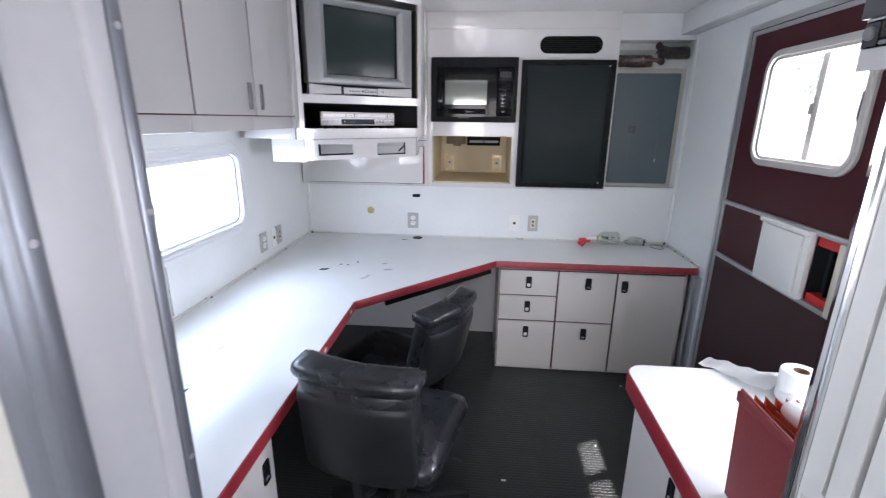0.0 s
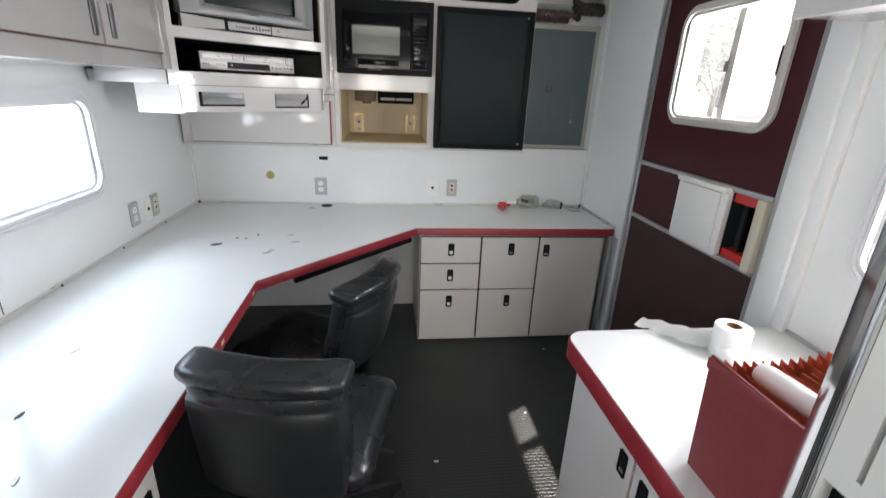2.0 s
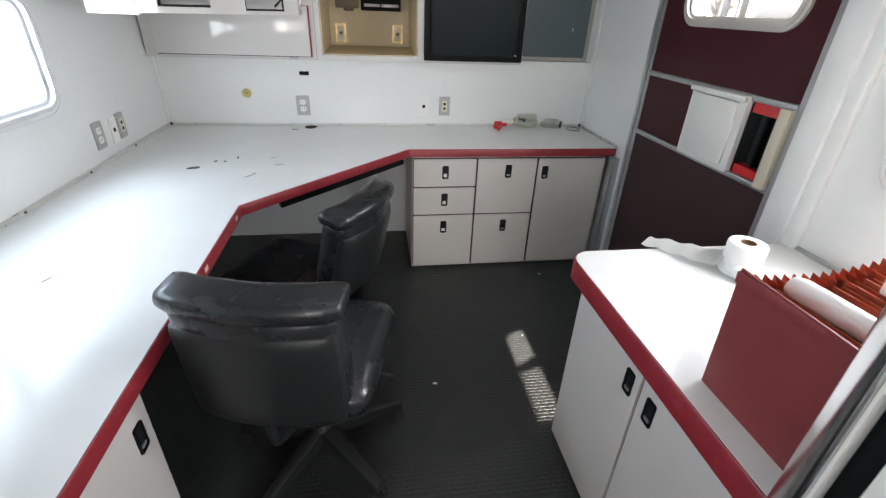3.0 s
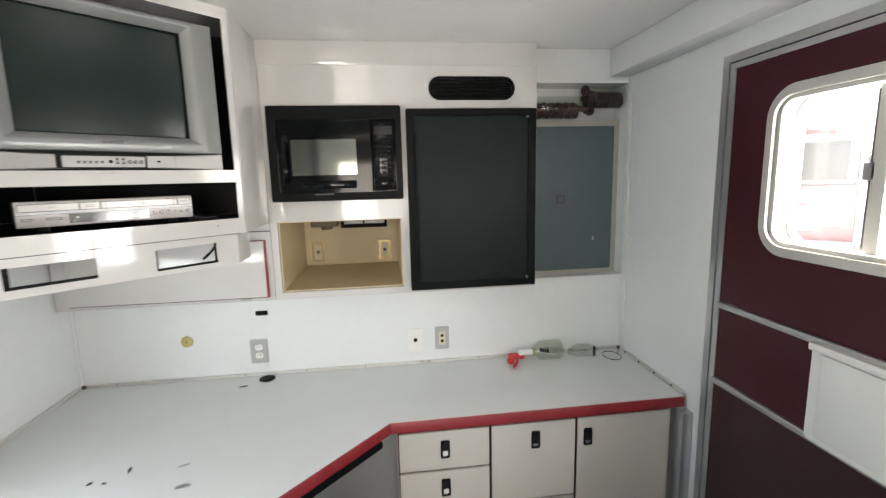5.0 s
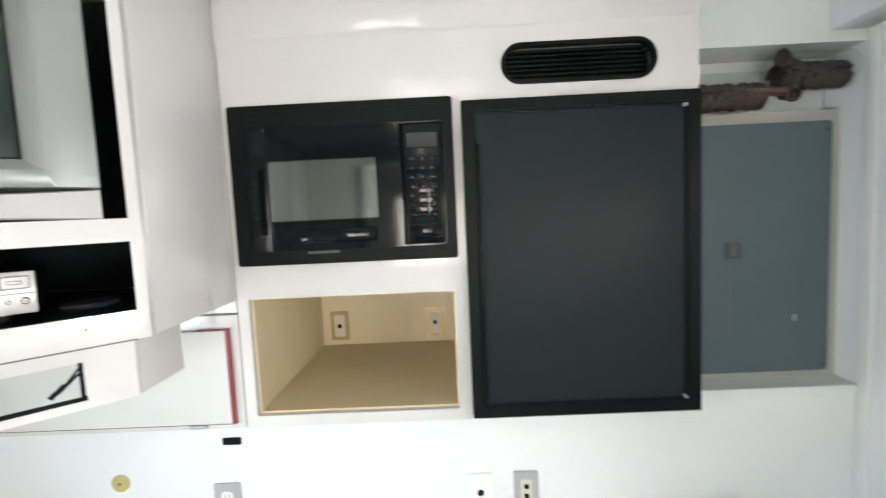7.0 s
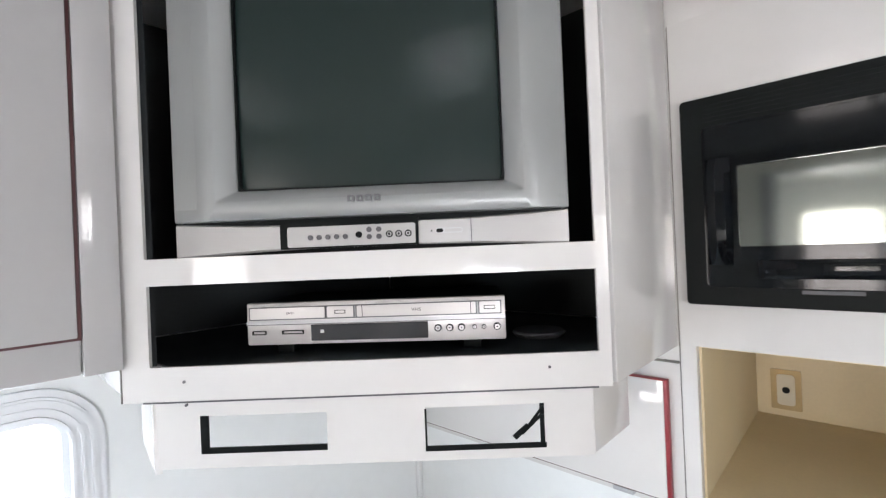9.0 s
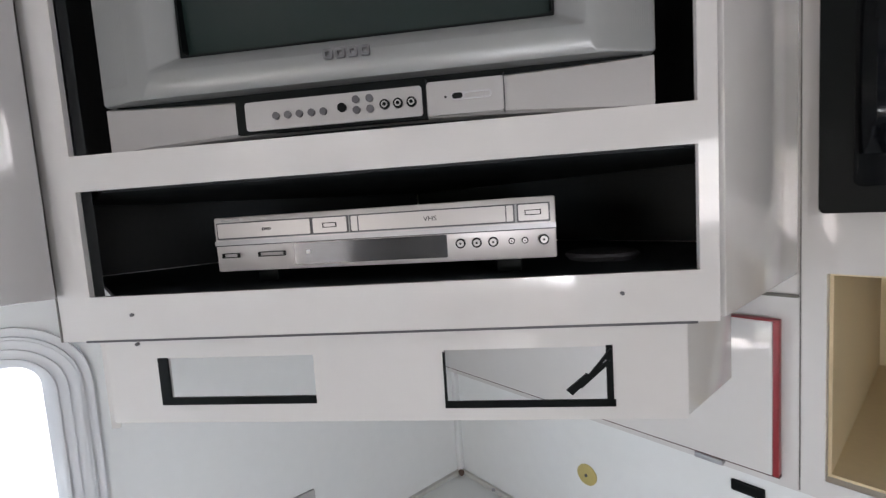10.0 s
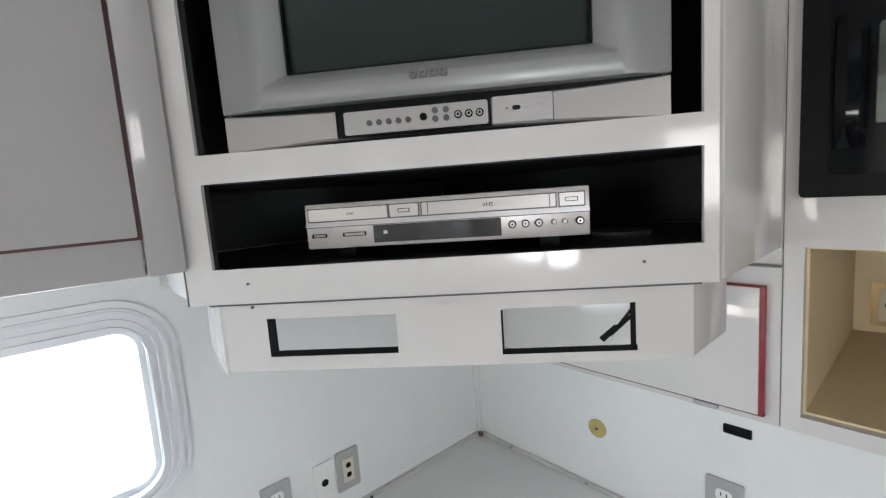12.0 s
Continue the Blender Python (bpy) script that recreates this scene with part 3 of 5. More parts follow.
arc = [(0.650 + r_ - r_ * math.cos(radians(a)), 1.548 - r_ + r_ * math.sin(radians(a))) for a in range(0, 91, 10)]
part("top", prism([(1.438, 0.709), (0.650, 0.709)] + arc + [(1.438, 1.548)], 0.695, 0.760), TOP, side)
part("edging", edging([(0.650, 0.709)] + arc + [(1.404, 1.548)], 0.692, 0.7585, -0.006), RED, side, "red vinyl edge band")
part("wall_strip", box((1.428, 0.710, 0.759), (1.440, 1.507, 0.773), 0.003), ALU, side)


# ---- base cabinets ----
def latch(x, y, z, w, h, m, parent, white=True):
    """A flush pull latch: dark ring with a paddle; x is along the front."""
    f = part("latch", plate(rr(x - w / 2, x + w / 2, z - h / 2, z + h / 2, 0.006, 3), [rr(x - w / 2 + 0.005, x + w / 2 - 0.005, z - h / 2 + 0.006, z + h / 2 - 0.006, 0.004, 3)], y - 0.004, y, m), BLACKP, parent, "black flush pull latch")
    part("cup", plate(rr(x - w / 2 + 0.004, x + w / 2 - 0.004, z - h / 2 + 0.005, z + h / 2 - 0.005, 0.004, 3), [], y - 0.0015, y + 0.004, m), DISPLAY, f)
    part("paddle", plate(rr(x - w / 2 + 0.008, x + w / 2 - 0.008, z - h / 2 + 0.010, z - h / 2 + (0.030 if white else 0.020), 0.003, 3), [], y - 0.003, y - 0.001, m), WHITEP if white else STEEL, f)


def cabinet(name, base, label, body, fronts, m, d):
    """fronts: (part name, u0, u1, v0, v1, latch u, latch v)."""
    c = thing(name, base, label, "cabinet")
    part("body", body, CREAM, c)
    for nm, u0, u1, v0, v1, lu, lv in fronts:
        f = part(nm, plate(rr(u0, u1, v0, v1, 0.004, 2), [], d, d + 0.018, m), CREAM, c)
        part("gap_band", plate(rect(u0 - 0.004, u1 + 0.004, v0 - 0.004, v1 + 0.004), [rect(u0 + 0.002, u1 - 0.002, v0 + 0.002, v1 - 0.002)], d + 0.008, d + 0.0181, m), DARKRED, f)
        if lu is not None:
            latch(lu, d, lv, 0.036, 0.075, m, f, nm == "drawer")
    return c


def carcass(x0, x1):
    return join(box((x0, 2.7785, 0.0), (x1, 3.25, 0.708), 0.001))


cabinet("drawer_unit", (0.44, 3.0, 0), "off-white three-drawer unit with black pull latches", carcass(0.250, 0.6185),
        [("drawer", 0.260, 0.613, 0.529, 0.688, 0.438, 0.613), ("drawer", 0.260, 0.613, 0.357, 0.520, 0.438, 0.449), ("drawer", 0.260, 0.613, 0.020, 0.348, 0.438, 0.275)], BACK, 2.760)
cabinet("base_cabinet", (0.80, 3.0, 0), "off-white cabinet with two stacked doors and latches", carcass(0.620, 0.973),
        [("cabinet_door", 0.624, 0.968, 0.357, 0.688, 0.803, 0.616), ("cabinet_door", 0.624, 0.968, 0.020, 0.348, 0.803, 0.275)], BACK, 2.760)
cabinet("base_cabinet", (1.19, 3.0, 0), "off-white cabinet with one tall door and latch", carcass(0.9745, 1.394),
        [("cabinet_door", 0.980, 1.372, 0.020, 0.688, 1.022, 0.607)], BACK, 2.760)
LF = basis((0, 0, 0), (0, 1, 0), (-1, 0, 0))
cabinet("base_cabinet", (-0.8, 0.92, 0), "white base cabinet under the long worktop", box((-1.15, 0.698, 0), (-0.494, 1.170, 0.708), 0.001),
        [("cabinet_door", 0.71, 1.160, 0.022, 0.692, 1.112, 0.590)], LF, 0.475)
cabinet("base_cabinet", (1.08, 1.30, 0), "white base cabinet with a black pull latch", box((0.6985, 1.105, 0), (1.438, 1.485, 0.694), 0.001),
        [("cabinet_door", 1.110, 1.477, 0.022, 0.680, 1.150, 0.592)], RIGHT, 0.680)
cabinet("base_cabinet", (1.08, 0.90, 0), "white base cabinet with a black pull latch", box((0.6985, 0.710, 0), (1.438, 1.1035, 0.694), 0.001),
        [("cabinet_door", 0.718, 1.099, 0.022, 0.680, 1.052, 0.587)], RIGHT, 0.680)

# ---- wall unit over the worktop ----
unit = thing("wall_unit", (0.0, 3.227, 1.14), "glossy white wall unit with appliance openings", "wall unit")
GRILLE = rr(0.462, 0.837, 1.998, 2.088, 0.0445, 8)
part("face", plate(rect(-1.145, 0.945, 1.136, 2.138), [NICHE, OVEN, COLD, GRILLE], 3.192, 3.284, BACK), LAM, unit)
nb = 3.815
for lo, hi in (((-0.222, 3.2100, 1.167), (-0.2175, nb, 1.482)), ((0.3125, 3.2100, 1.167), (0.317, nb, 1.482)), ((-0.2175, 3.2100, 1.167), (0.3125, nb, 1.1715)),
               ((-0.2175, 3.2100, 1.4775), (0.3125, nb, 1.482)), ((-0.23, nb, 1.16), (0.325, nb + 0.012, 1.495))):
    part("niche_panel", box(lo, hi, 0), BEIGE, unit, "beige laminate niche lining")
part("upper_panel", box((-1.14, 3.199, 2.140), (0.947, 3.284, H - 0.0005), 0.001), LAM, unit)
part("grille_back", box((0.450, 3.232, 1.987), (0.849, 3.242, 2.097), 0), BLACKP, unit)
for k in range(7):
    part("grille_slat", box((0.470, 3.209, 2.006 + k * 0.0115), (0.828, 3.231, 2.0105 + k * 0.0115), 0.001), BLACKP, unit)
part("grille_rim", plate(rr(0.457, 0.842, 1.993, 2.093, 0.049, 8), [rr(0.466, 0.833, 2.002, 2.084, 0.0405, 8)], 3.187, 3.209, BACK), BLACKP, unit, "black rounded vent rim")
for x in (-0.147, 0.236):
    o = part("outlet", plate(rr(x - 0.036, x + 0.036, 1.192, 1.308, 0.004, 3), [], nb - 0.006, nb - 0.001, BACK), BRASS, unit, "brass-coloured outlet plate")
    f = part("socket_face", plate(rr(x - 0.021, x + 0.021, 1.206, 1.294, 0.008, 3), [], nb - 0.010, nb - 0.004, BACK), IVORY, o)
    part("socket_hole", plate(rr(x - 0.009, x + 0.009, 1.241, 1.259, 0.008, 4), [], nb - 0.0108, nb - 0.008, BACK), BLACKP, f)
part("puck_lamp", join(lathe([(0.0, 0.0), (0.030, 0.0), (0.034, 0.008), (0.034, 0.020), (0.0, 0.020)], 20, Matrix.Translation((-0.085, 3.770, 1.384))), box((-0.170, 3.735, 1.400), (-0.020, 3.814, 1.477), 0.008)), FITTING, unit, "small brown plastic fitting")
part("strip_fitting", join(box((-0.005, 3.740, 1.390), (0.255, 3.814, 1.477), 0.005)), BLACKP, unit, "dark strip fitting")
for lo_, hi_ in ((0.015, 0.120), (0.128, 0.240)):
    part("fitting_front", box((lo_, 3.735, 1.412), (hi_, 3.742, 1.430), 0.002), STEEL, unit)
flap = part("flap_door", box((-1.085, 3.175, 1.156), (-0.284, 3.19, 1.406), 0.002), LAM, unit, "white drop-down flap with a red edge")
part("flap_edge", join(box((-0.284, 3.175, 1.156), (-0.2755, 3.19, 1.406), 0.002), box((-0.36, 3.175, 1.4058), (-0.2755, 3.19, 1.4088), 0.001)), RED, flap, "red edge band")
part("flap_joint", box((-1.085, 3.180, 1.1525), (-0.2755, 3.1915, 1.1558), 0), DARKRED, flap)
part("flap_hinge", box((-0.40, 3.177, 1.143), (-0.355, 3.1915, 1.152), 0.001), STEEL, flap)
part("stile", box((-1.14, 3.186, 1.444), (-0.254, 3.1915, 1.449), 0.001), DIRT, unit)
part("panel_seam", box((-0.2535, 3.1905, 1.140), (-0.2520, 3.1930, 2.136), 0), DIRT, unit)

oven = thing("microwave_oven", (0.05, 3.3, 1.575), "built-in black microwave oven with a grey window", "microwave")
part("body", box((-0.218, 3.202, 1.582), (0.320, 3.60, 1.958), 0.004), BLACKP, oven)
part("trim_frame", plate(rr(-0.230, 0.331, 1.570, 1.970, 0.008, 3), [rr(-0.192, 0.305, 1.606, 1.912, 0.01, 3)], 3.173, 3.193, BACK), BLACKP, oven, "black trim surround")
part("frame_bead", plate(rr(-0.193, 0.306, 1.605, 1.913, 0.01, 3), [rr(-0.189, 0.302, 1.609, 1.909, 0.008, 3)], 3.1705, 3.178, BACK), BLACKG, oven)
for k in range(5):
    part("vent_slot", box((-0.19, 3.1724, 1.922 + k * 0.008), (0.292, 3.1735, 1.925 + k * 0.008), 0), BLACKP, oven)
odoor = part("oven_door", plate(rr(-0.190, 0.198, 1.608, 1.909, 0.006, 3), [rr(-0.139, 0.136, 1.680, 1.832, 0.006, 3)], 3.172, 3.199, BACK), BLACKG, oven, "glossy black door")
part("door_window", plate(rr(-0.141, 0.138, 1.678, 1.834, 0.006, 3), [], 3.1745, 3.182, BACK), MWGLASS, odoor, "mirror-like grey mesh window")
part("window_rim", plate(rr(-0.144, 0.141, 1.675, 1.837, 0.008, 3), [rr(-0.138, 0.135, 1.681, 1.831, 0.005, 3)], 3.1695, 3.174, BACK), BLACKG, odoor)
# bowed pull along the door's free edge
grip = bmesh.new()
rows_g = []
for k in range(13):
    v_ = k / 12
    out = 0.020 * (1 - (2 * v_ - 1) ** 4)
    rows_g.append([grip.verts.new((x_, 3.172 - out * f_, 1.648 + 0.200 * v_)) for x_, f_ in ((-0.186, 0.0), (-0.182, 0.75), (-0.170, 1.0), (-0.158, 0.75), (-0.150, 0.0))])
for p_, q_ in zip(rows_g, rows_g[1:]):
    for j in range(4):
        grip.faces.new((p_[j], p_[j + 1], q_[j + 1], q_[j]))
bmesh.ops.recalc_face_normals(grip, faces=grip.faces[:])
bmesh.ops.solidify(grip, geom=grip.faces[:], thickness=0.003)
part("door_grip", grip, BLACKG, odoor, "bowed glossy pull")
# Raised gloss strip in place of the reflection below the window.
part("reflection_strip", box((-0.110, 3.1685, 1.622), (0.130, 3.1725, 1.656), 0.002), BLACKG, odoor)
panel = part("control_panel", box((0.203, 3.170, 1.609), (0.301, 3.199, 1.908), 0.005, seg=3), BLACKG, oven, "glossy black control panel")
part("display", plate(rr(0.214, 0.290, 1.848, 1.884, 0.003, 2), [], 3.1665, 3.1705, BACK), DISPLAY, panel)
for j in range(7):
    for i in range(3):
        z_ = 1.676 + j * 0.0235
        part("button", box((0.214 + i * 0.026, 3.1684, z_), (0.235 + i * 0.026, 3.1715, z_ + 0.015), 0.0015), BLACKG, panel)
part("open_button", box((0.212, 3.1675, 1.622), (0.291, 3.1715, 1.660), 0.0025), BLACKG, panel, "wide door button")
part("nameplate", plate(rect(-0.05, 0.03, 1.596, 1.602), [], 3.1715, 3.1735, BACK), GREYD, oven)

cold = thing("refrigerator", (0.65, 3.3, 1.155), "built-in black refrigerator with a flat panelled door", "refrigerator")
part("body", box((0.366, 3.197, 1.166), (0.920, 3.74, 1.942), 0), BLACKP, cold)
fd = part("refrigerator_door", plate(rr(0.352, 0.933, 1.152, 1.954, 0.004, 2), [rect(0.378, 0.902, 1.181, 1.928)], 3.159, 3.193, BACK), BLACKP, cold, "black door frame")
part("door_panel", box((0.3765, 3.167, 1.1795), (0.9035, 3.187, 1.9295), 0.001), FRIDGE, fd, "matt black door panel")
part("inner_bead", plate(rect(0.378, 0.902, 1.181, 1.928), [rect(0.384, 0.896, 1.187, 1.922)], 3.163, 3.169, BACK), BLACKP, fd)
part("grip_edge", box((0.382, 3.155, 1.20), (0.392, 3.169, 1.85), 0.003), BLACKP, fd)
for z in (1.918, 1.190):
    part("hinge_pin", cyl((0.894, 3.157, z), (0.894, 3.169, z), 0.0045, n=12), STEEL, fd)

recess = thing("breaker_panel", (1.19, 3.28, 1.16), "grey electrical panel in a shallow white recess", "electrical panel")
for lo, hi in (((0.959, 3.287, 1.140), (0.970, 3.42, 2.096)), ((1.4365, 3.287, 1.140), (1.4392, 3.42, 2.096)), ((0.970, 3.287, 1.139), (1.4365, 3.42, 1.150)), ((0.970, 3.287, 2.085), (1.4365, 3.42, 2.096)), ((0.959, 3.42, 1.139), (1.4392, 3.43, 2.096))):
    part("recess_panel", box(lo, hi, 0), WALL, recess, "white recess lining")
part("recess_edge", plate(rect(0.952, 1.4392, 1.133, 2.104), [rect(0.971, 1.4340, 1.1505, 2.0845)], 3.279, 3.286, BACK), WALL, recess)
pd = part("panel_cover", plate(rr(0.996, 1.402, 1.172, 1.893, 0.010, 3), [], 3.345, 3.360, BACK), GREYPAN, recess, "grey enamelled steel cover")
part("door_catch", box((1.103, 3.338, 1.511), (1.149, 3.347, 1.559), 0.003), GREYD, pd, "dark catch")
part("catch_tongue", box((1.118, 3.334, 1.522), (1.136, 3.340, 1.550), 0.002), GREYPAN, pd)
for x, z0, z1 in ((1.1155, 1.30, 1.512), (1.303, 1.33, 1.50)):
    part("scratch", plate(rect(x, x + 0.0014, z0, z1), [], 3.3440, 3.346, BACK), GREYM, pd, "fine pale scratch")
part("paint_chip", box((1.300, 3.3435, 1.322), (1.309, 3.346, 1.342), 0.001), PLATE, pd, "small pale paint chip")
for x in (1.018, 1.388):
    for z in (1.192, 1.538, 1.868):
        part("screw", cyl((x, 3.341, z), (x, 3.347, z), 0.0042, n=10), GREYD, pd)
part("backing", box((0.9705, 3.3605, 1.1505), (1.4360, 3.4195, 1.925), 0), IVWALL, recess, "cream backing board")


def cable_roll(x0, x1, y, z, end, cord, label):
    """A clear tube with a coil of cord in its lower half; the cord's looped end sticks out at end."""
    t = thing("cable_coil", ((x0 + x1) / 2, y, z - 0.054), label, "cable coil")
    part("tube", lathe([(0.050, 0.0), (0.054, 0.0), (0.054, x1 - x0), (0.050, x1 - x0)], 28, pose(x0, y, z, 0, 90, 0)), CLEARP, t, "clear plastic tube")
    n = 170
    pts = [(x0 + 0.010 + (x1 - x0 - 0.020) * k / n, y + 0.034 * math.cos(k * 0.55), z - 0.012 + 0.028 * math.sin(k * 0.55) + 0.004 * math.sin(k * 0.21)) for k in range(n + 1)]
    part("cord", tube(pts, 0.0085, 7), cord, t, "coiled cord")
    part("core_cord", tube([(x0 + 0.01, y, z - 0.02), ((x0 + x1) / 2, y + 0.008, z - 0.010), (x1 - 0.01, y, z - 0.016)], 0.024, 8), cord, t)
    e = 1 if end > x0 + 0.05 else -1
    lead = [(end - 0.085 * e, y - 0.02, z - 0.004 * e), (end - 0.045 * e, y - 0.045, z - 0.010 * e), (end - 0.012 * e, y - 0.062, z - 0.016 * e)]
    part("cord_end", tube(lead, 0.013, 9), cord, t, "cord end bent out of the tube")
    hoop = [(end + 0.015 * math.cos(a), y - 0.066 + 0.004 * math.sin(2 * a), z - 0.022 * e + 0.016 * math.sin(a)) for a in [2 * math.pi * k / 20 for k in range(21)]]
    part("end_ring", tube(hoop, 0.0075, 8), DARKCORD, t, "dark ring on the cord's end")
    part("plug", cyl((end, y - 0.060, z - 0.022 * e), (end - 0.012 * e, y - 0.035, z - 0.018 * e), 0.019, 0.014, n=16, bev=0.003), DARKCORD, t, "dark round plug")


cable_roll(0.974, 1.205, 3.344, 1.980, 1.238, COPPER, "brown coiled cord inside a clear plastic tube")
cable_roll(1.232, 1.430, 3.344, 2.029, 1.214, DARKCORD, "dark coiled cord inside a clear plastic tube")

# ---- corner cabinet with the television ----
corner = thing("corner_cabinet", (-0.7, 2.8, 1.493), "glossy white corner cabinet with open shelves", "cabinet")
TVO = rect(0.0, 0.699, 1.702, 2.200)
VCO = rect(0.002, 0.699, 1.533, 1.660)
part("face_frame", plate(rect(-0.042, 0.718, 1.479, H), [TVO, VCO], 0.0, 0.007, TVF), LAM, corner)
part("side_panel", box((-0.276, 2.879, 1.480), (-0.256, 3.191, H), 0.002), LAM, corner)
IN_ = [(-0.787, 2.408), (-0.278, 2.868), (-0.278, 3.185), (-1.14, 3.185), (-1.150, 2.408)]
part("shelf", prism(IN_, 1.662, 1.6985), LAM, corner)
part("side_panel", box((-1.10, 2.3625, 1.481), (-0.815, 2.3705, 1.535), 0.001), LAM, corner)
part("bottom", prism(IN_, 1.481, 1.5255), LAM, corner)
# Near-black panels and liners put the shade inside the bays into colour.
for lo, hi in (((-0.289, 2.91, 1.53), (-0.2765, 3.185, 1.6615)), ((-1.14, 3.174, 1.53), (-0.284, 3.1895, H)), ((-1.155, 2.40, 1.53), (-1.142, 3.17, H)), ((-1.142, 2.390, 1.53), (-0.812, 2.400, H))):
    part("shade_panel", box(lo, hi, 0), VOID, corner, "near-black panel, the bay's shade in its colour")
part("bay_side", box((-0.289, 2.895, 1.699), (-0.2765, 3.185, H), 0), WOODIN, corner, "bare tan plywood side of the bay")
LN_ = [(-0.790, 2.410), (-0.290, 2.865), (-0.290, 3.17), (-1.13, 3.17), (-1.14, 2.410)]
part("shelf_shade", prism(LN_, 1.5258, 1.5285), VOID, corner)
part("upper_shade", prism(LN_, 1.6590, 1.6618), VOID, corner)
part("joint_line", plate(rect(-0.010, 0.696, 1.4772, 1.4798), [], -0.0008, 0.012, TVF), GREYD, corner)
part("stile_joint", plate(rect(-0.0445, -0.0425, 1.479, H), [], -0.0008, 0.02, TVF), DIRT, corner)
for u, z in ((0.056, 1.510), (0.058, 1.474), (0.622, 1.512)):
    part("screw", plate(rr(u - 0.0022, u + 0.0022, z - 0.0022, z + 0.0022, 0.0021, 3), [], -0.002, 0.001, TVF), GREYD, corner)

val = thing("valance", (-0.55, 2.62, 1.37), "white valance box with two taped cut-outs", "valance")
CUT1, CUT2 = rect(0.080, 0.272, 1.398, 1.451), rect(0.428, 0.610, 1.388, 1.452)
part("front", plate(rect(-0.004, 0.690, 1.369, 1.4790), [CUT1, CUT2], 0.012, 0.022, TVF), LAM, val)
part("end_panel", box((-0.297, 2.862, 1.369), (-0.288, 3.002, 1.4790), 0.001), LAM, val)
part("end_panel", prism([(-0.798, 2.388), (-0.985, 2.414), (-0.984, 2.423), (-0.793, 2.397)], 1.362, 1.4790), LAM, val)
for u0, u1, z0, z1 in ((0.074, 0.272, 1.392, 1.401), (0.072, 0.085, 1.392, 1.452), (0.426, 0.615, 1.384, 1.392), (0.606, 0.613, 1.384, 1.453), (0.4262, 0.4292, 1.384, 1.450)):
    part("black_tape", plate(rect(u0, u1, z0, z1), [], 0.0105, 0.013, TVF), BLACKP, val, "black edge tape")
tape = bmesh.new()
for (a, b), (c, d), w in (((0.612, 1.449), (0.584, 1.416), 0.0025), ((0.610, 1.436), (0.578, 1.410), 0.0035), ((0.590, 1.420), (0.568, 1.405), 0.006)):
    vs = [tape.verts.new(TVF @ Vector((u, dd, z))) for u, z in ((a, b), (a - w, b + w * 0.6), (c - w, d), (c, d - w)) for dd in (0.006, 0.009)]
    for f in ((0, 2, 4, 6), (1, 3, 5, 7), (0, 1, 3, 2), (2, 3, 5, 4), (4, 5, 7, 6), (6, 7, 1, 0)):
        tape.faces.new([vs[k] for k in f])
bmesh.ops.recalc_face_normals(tape, faces=tape.faces[:])
part("loose_tape", tape, BLACKP, val, "loose end of black tape")

# television: local u, depth, z in the cabinet's frame
TVM = TVF @ Matrix.Translation((0.354, 0.006, 1.6987))
tv = thing("television", TVM.translation, "silver tube television with a dark curved screen", "television")


def loft(loops, m, close=False):
    """A skin through closed loops of (u, v) points, each at its own depth."""
    bm = bmesh.new()
    rings = [[bm.verts.new(m @ Vector((u, d, v))) for u, v in pts] for pts, d in loops]
    n = len(rings[0])
    for a, b in zip(rings, rings[1:]):
        for k in range(n):
            bm.faces.new((a[k], a[(k + 1) % n], b[(k + 1) % n], b[k]))
    if close:
        bm.faces.new(rings[0])
    bmesh.ops.recalc_face_normals(bm, faces=bm.faces[:])
    return bm


# front surround: wings that fall back at the sides, a forward frame and a funnel down to the glass
part("front_bezel", loft([(rr(-0.308, 0.308, 0.062, 0.466, 0.004), 0.075), (rr(-0.312, 0.312, 0.058, 0.472, 0.004), 0.055), (rr(-0.312, 0.312, 0.058, 0.472, 0.004), 0.010),
                          (rr(-0.310, 0.310, 0.0582, 0.470, 0.004), 0.006), (rr(-0.262, 0.264, 0.0586, 0.464, 0.004), -0.007), (rr(-0.250, 0.252, 0.0600, 0.460, 0.004), -0.0085),
                          (rr(-0.238, 0.242, 0.086, 0.454, 0.004), -0.009), (rr(-0.236, 0.240, 0.088, 0.452, 0.004), -0.008), (rr(-0.211, 0.215, 0.1035, 0.4315, 0.003), 0.006),
                          (rr(-0.209, 0.213, 0.105, 0.430, 0.002), 0.009), (rr(-0.209, 0.213, 0.105, 0.430, 0.002), 0.030)], TVM), SILVER, tv, "silver front surround")
part("dark_rim", plate(rr(-0.2105, 0.2145, 0.1035, 0.4315, 0.004, 4), [rr(-0.206, 0.210, 0.108, 0.427, 0.006, 4)], 0.0095, 0.024, TVM), BLACKP, tv, "black edge round the screen")
sc = bmesh.new()
N_ = 14
grid = [[sc.verts.new(TVM @ Vector((-0.210 + 0.424 * i / N_, 0.010 + 0.012 * ((2 * i / N_ - 1) ** 2 + (2 * j / N_ - 1) ** 2) / 2, 0.104 + 0.327 * j / N_))) for i in range(N_ + 1)] for j in range(N_ + 1)]
for j in range(N_):
    for i in range(N_):
        sc.faces.new((grid[j][i], grid[j][i + 1], grid[j + 1][i + 1], grid[j + 1][i]))
part("screen", sc, SCREEN, tv, "dark grey curved glass screen")
part("back_shell", box((-0.296, 0.06, 0.004), (0.296, 0.36, 0.45), 0.04, TVM, 3), BLACKP, tv)
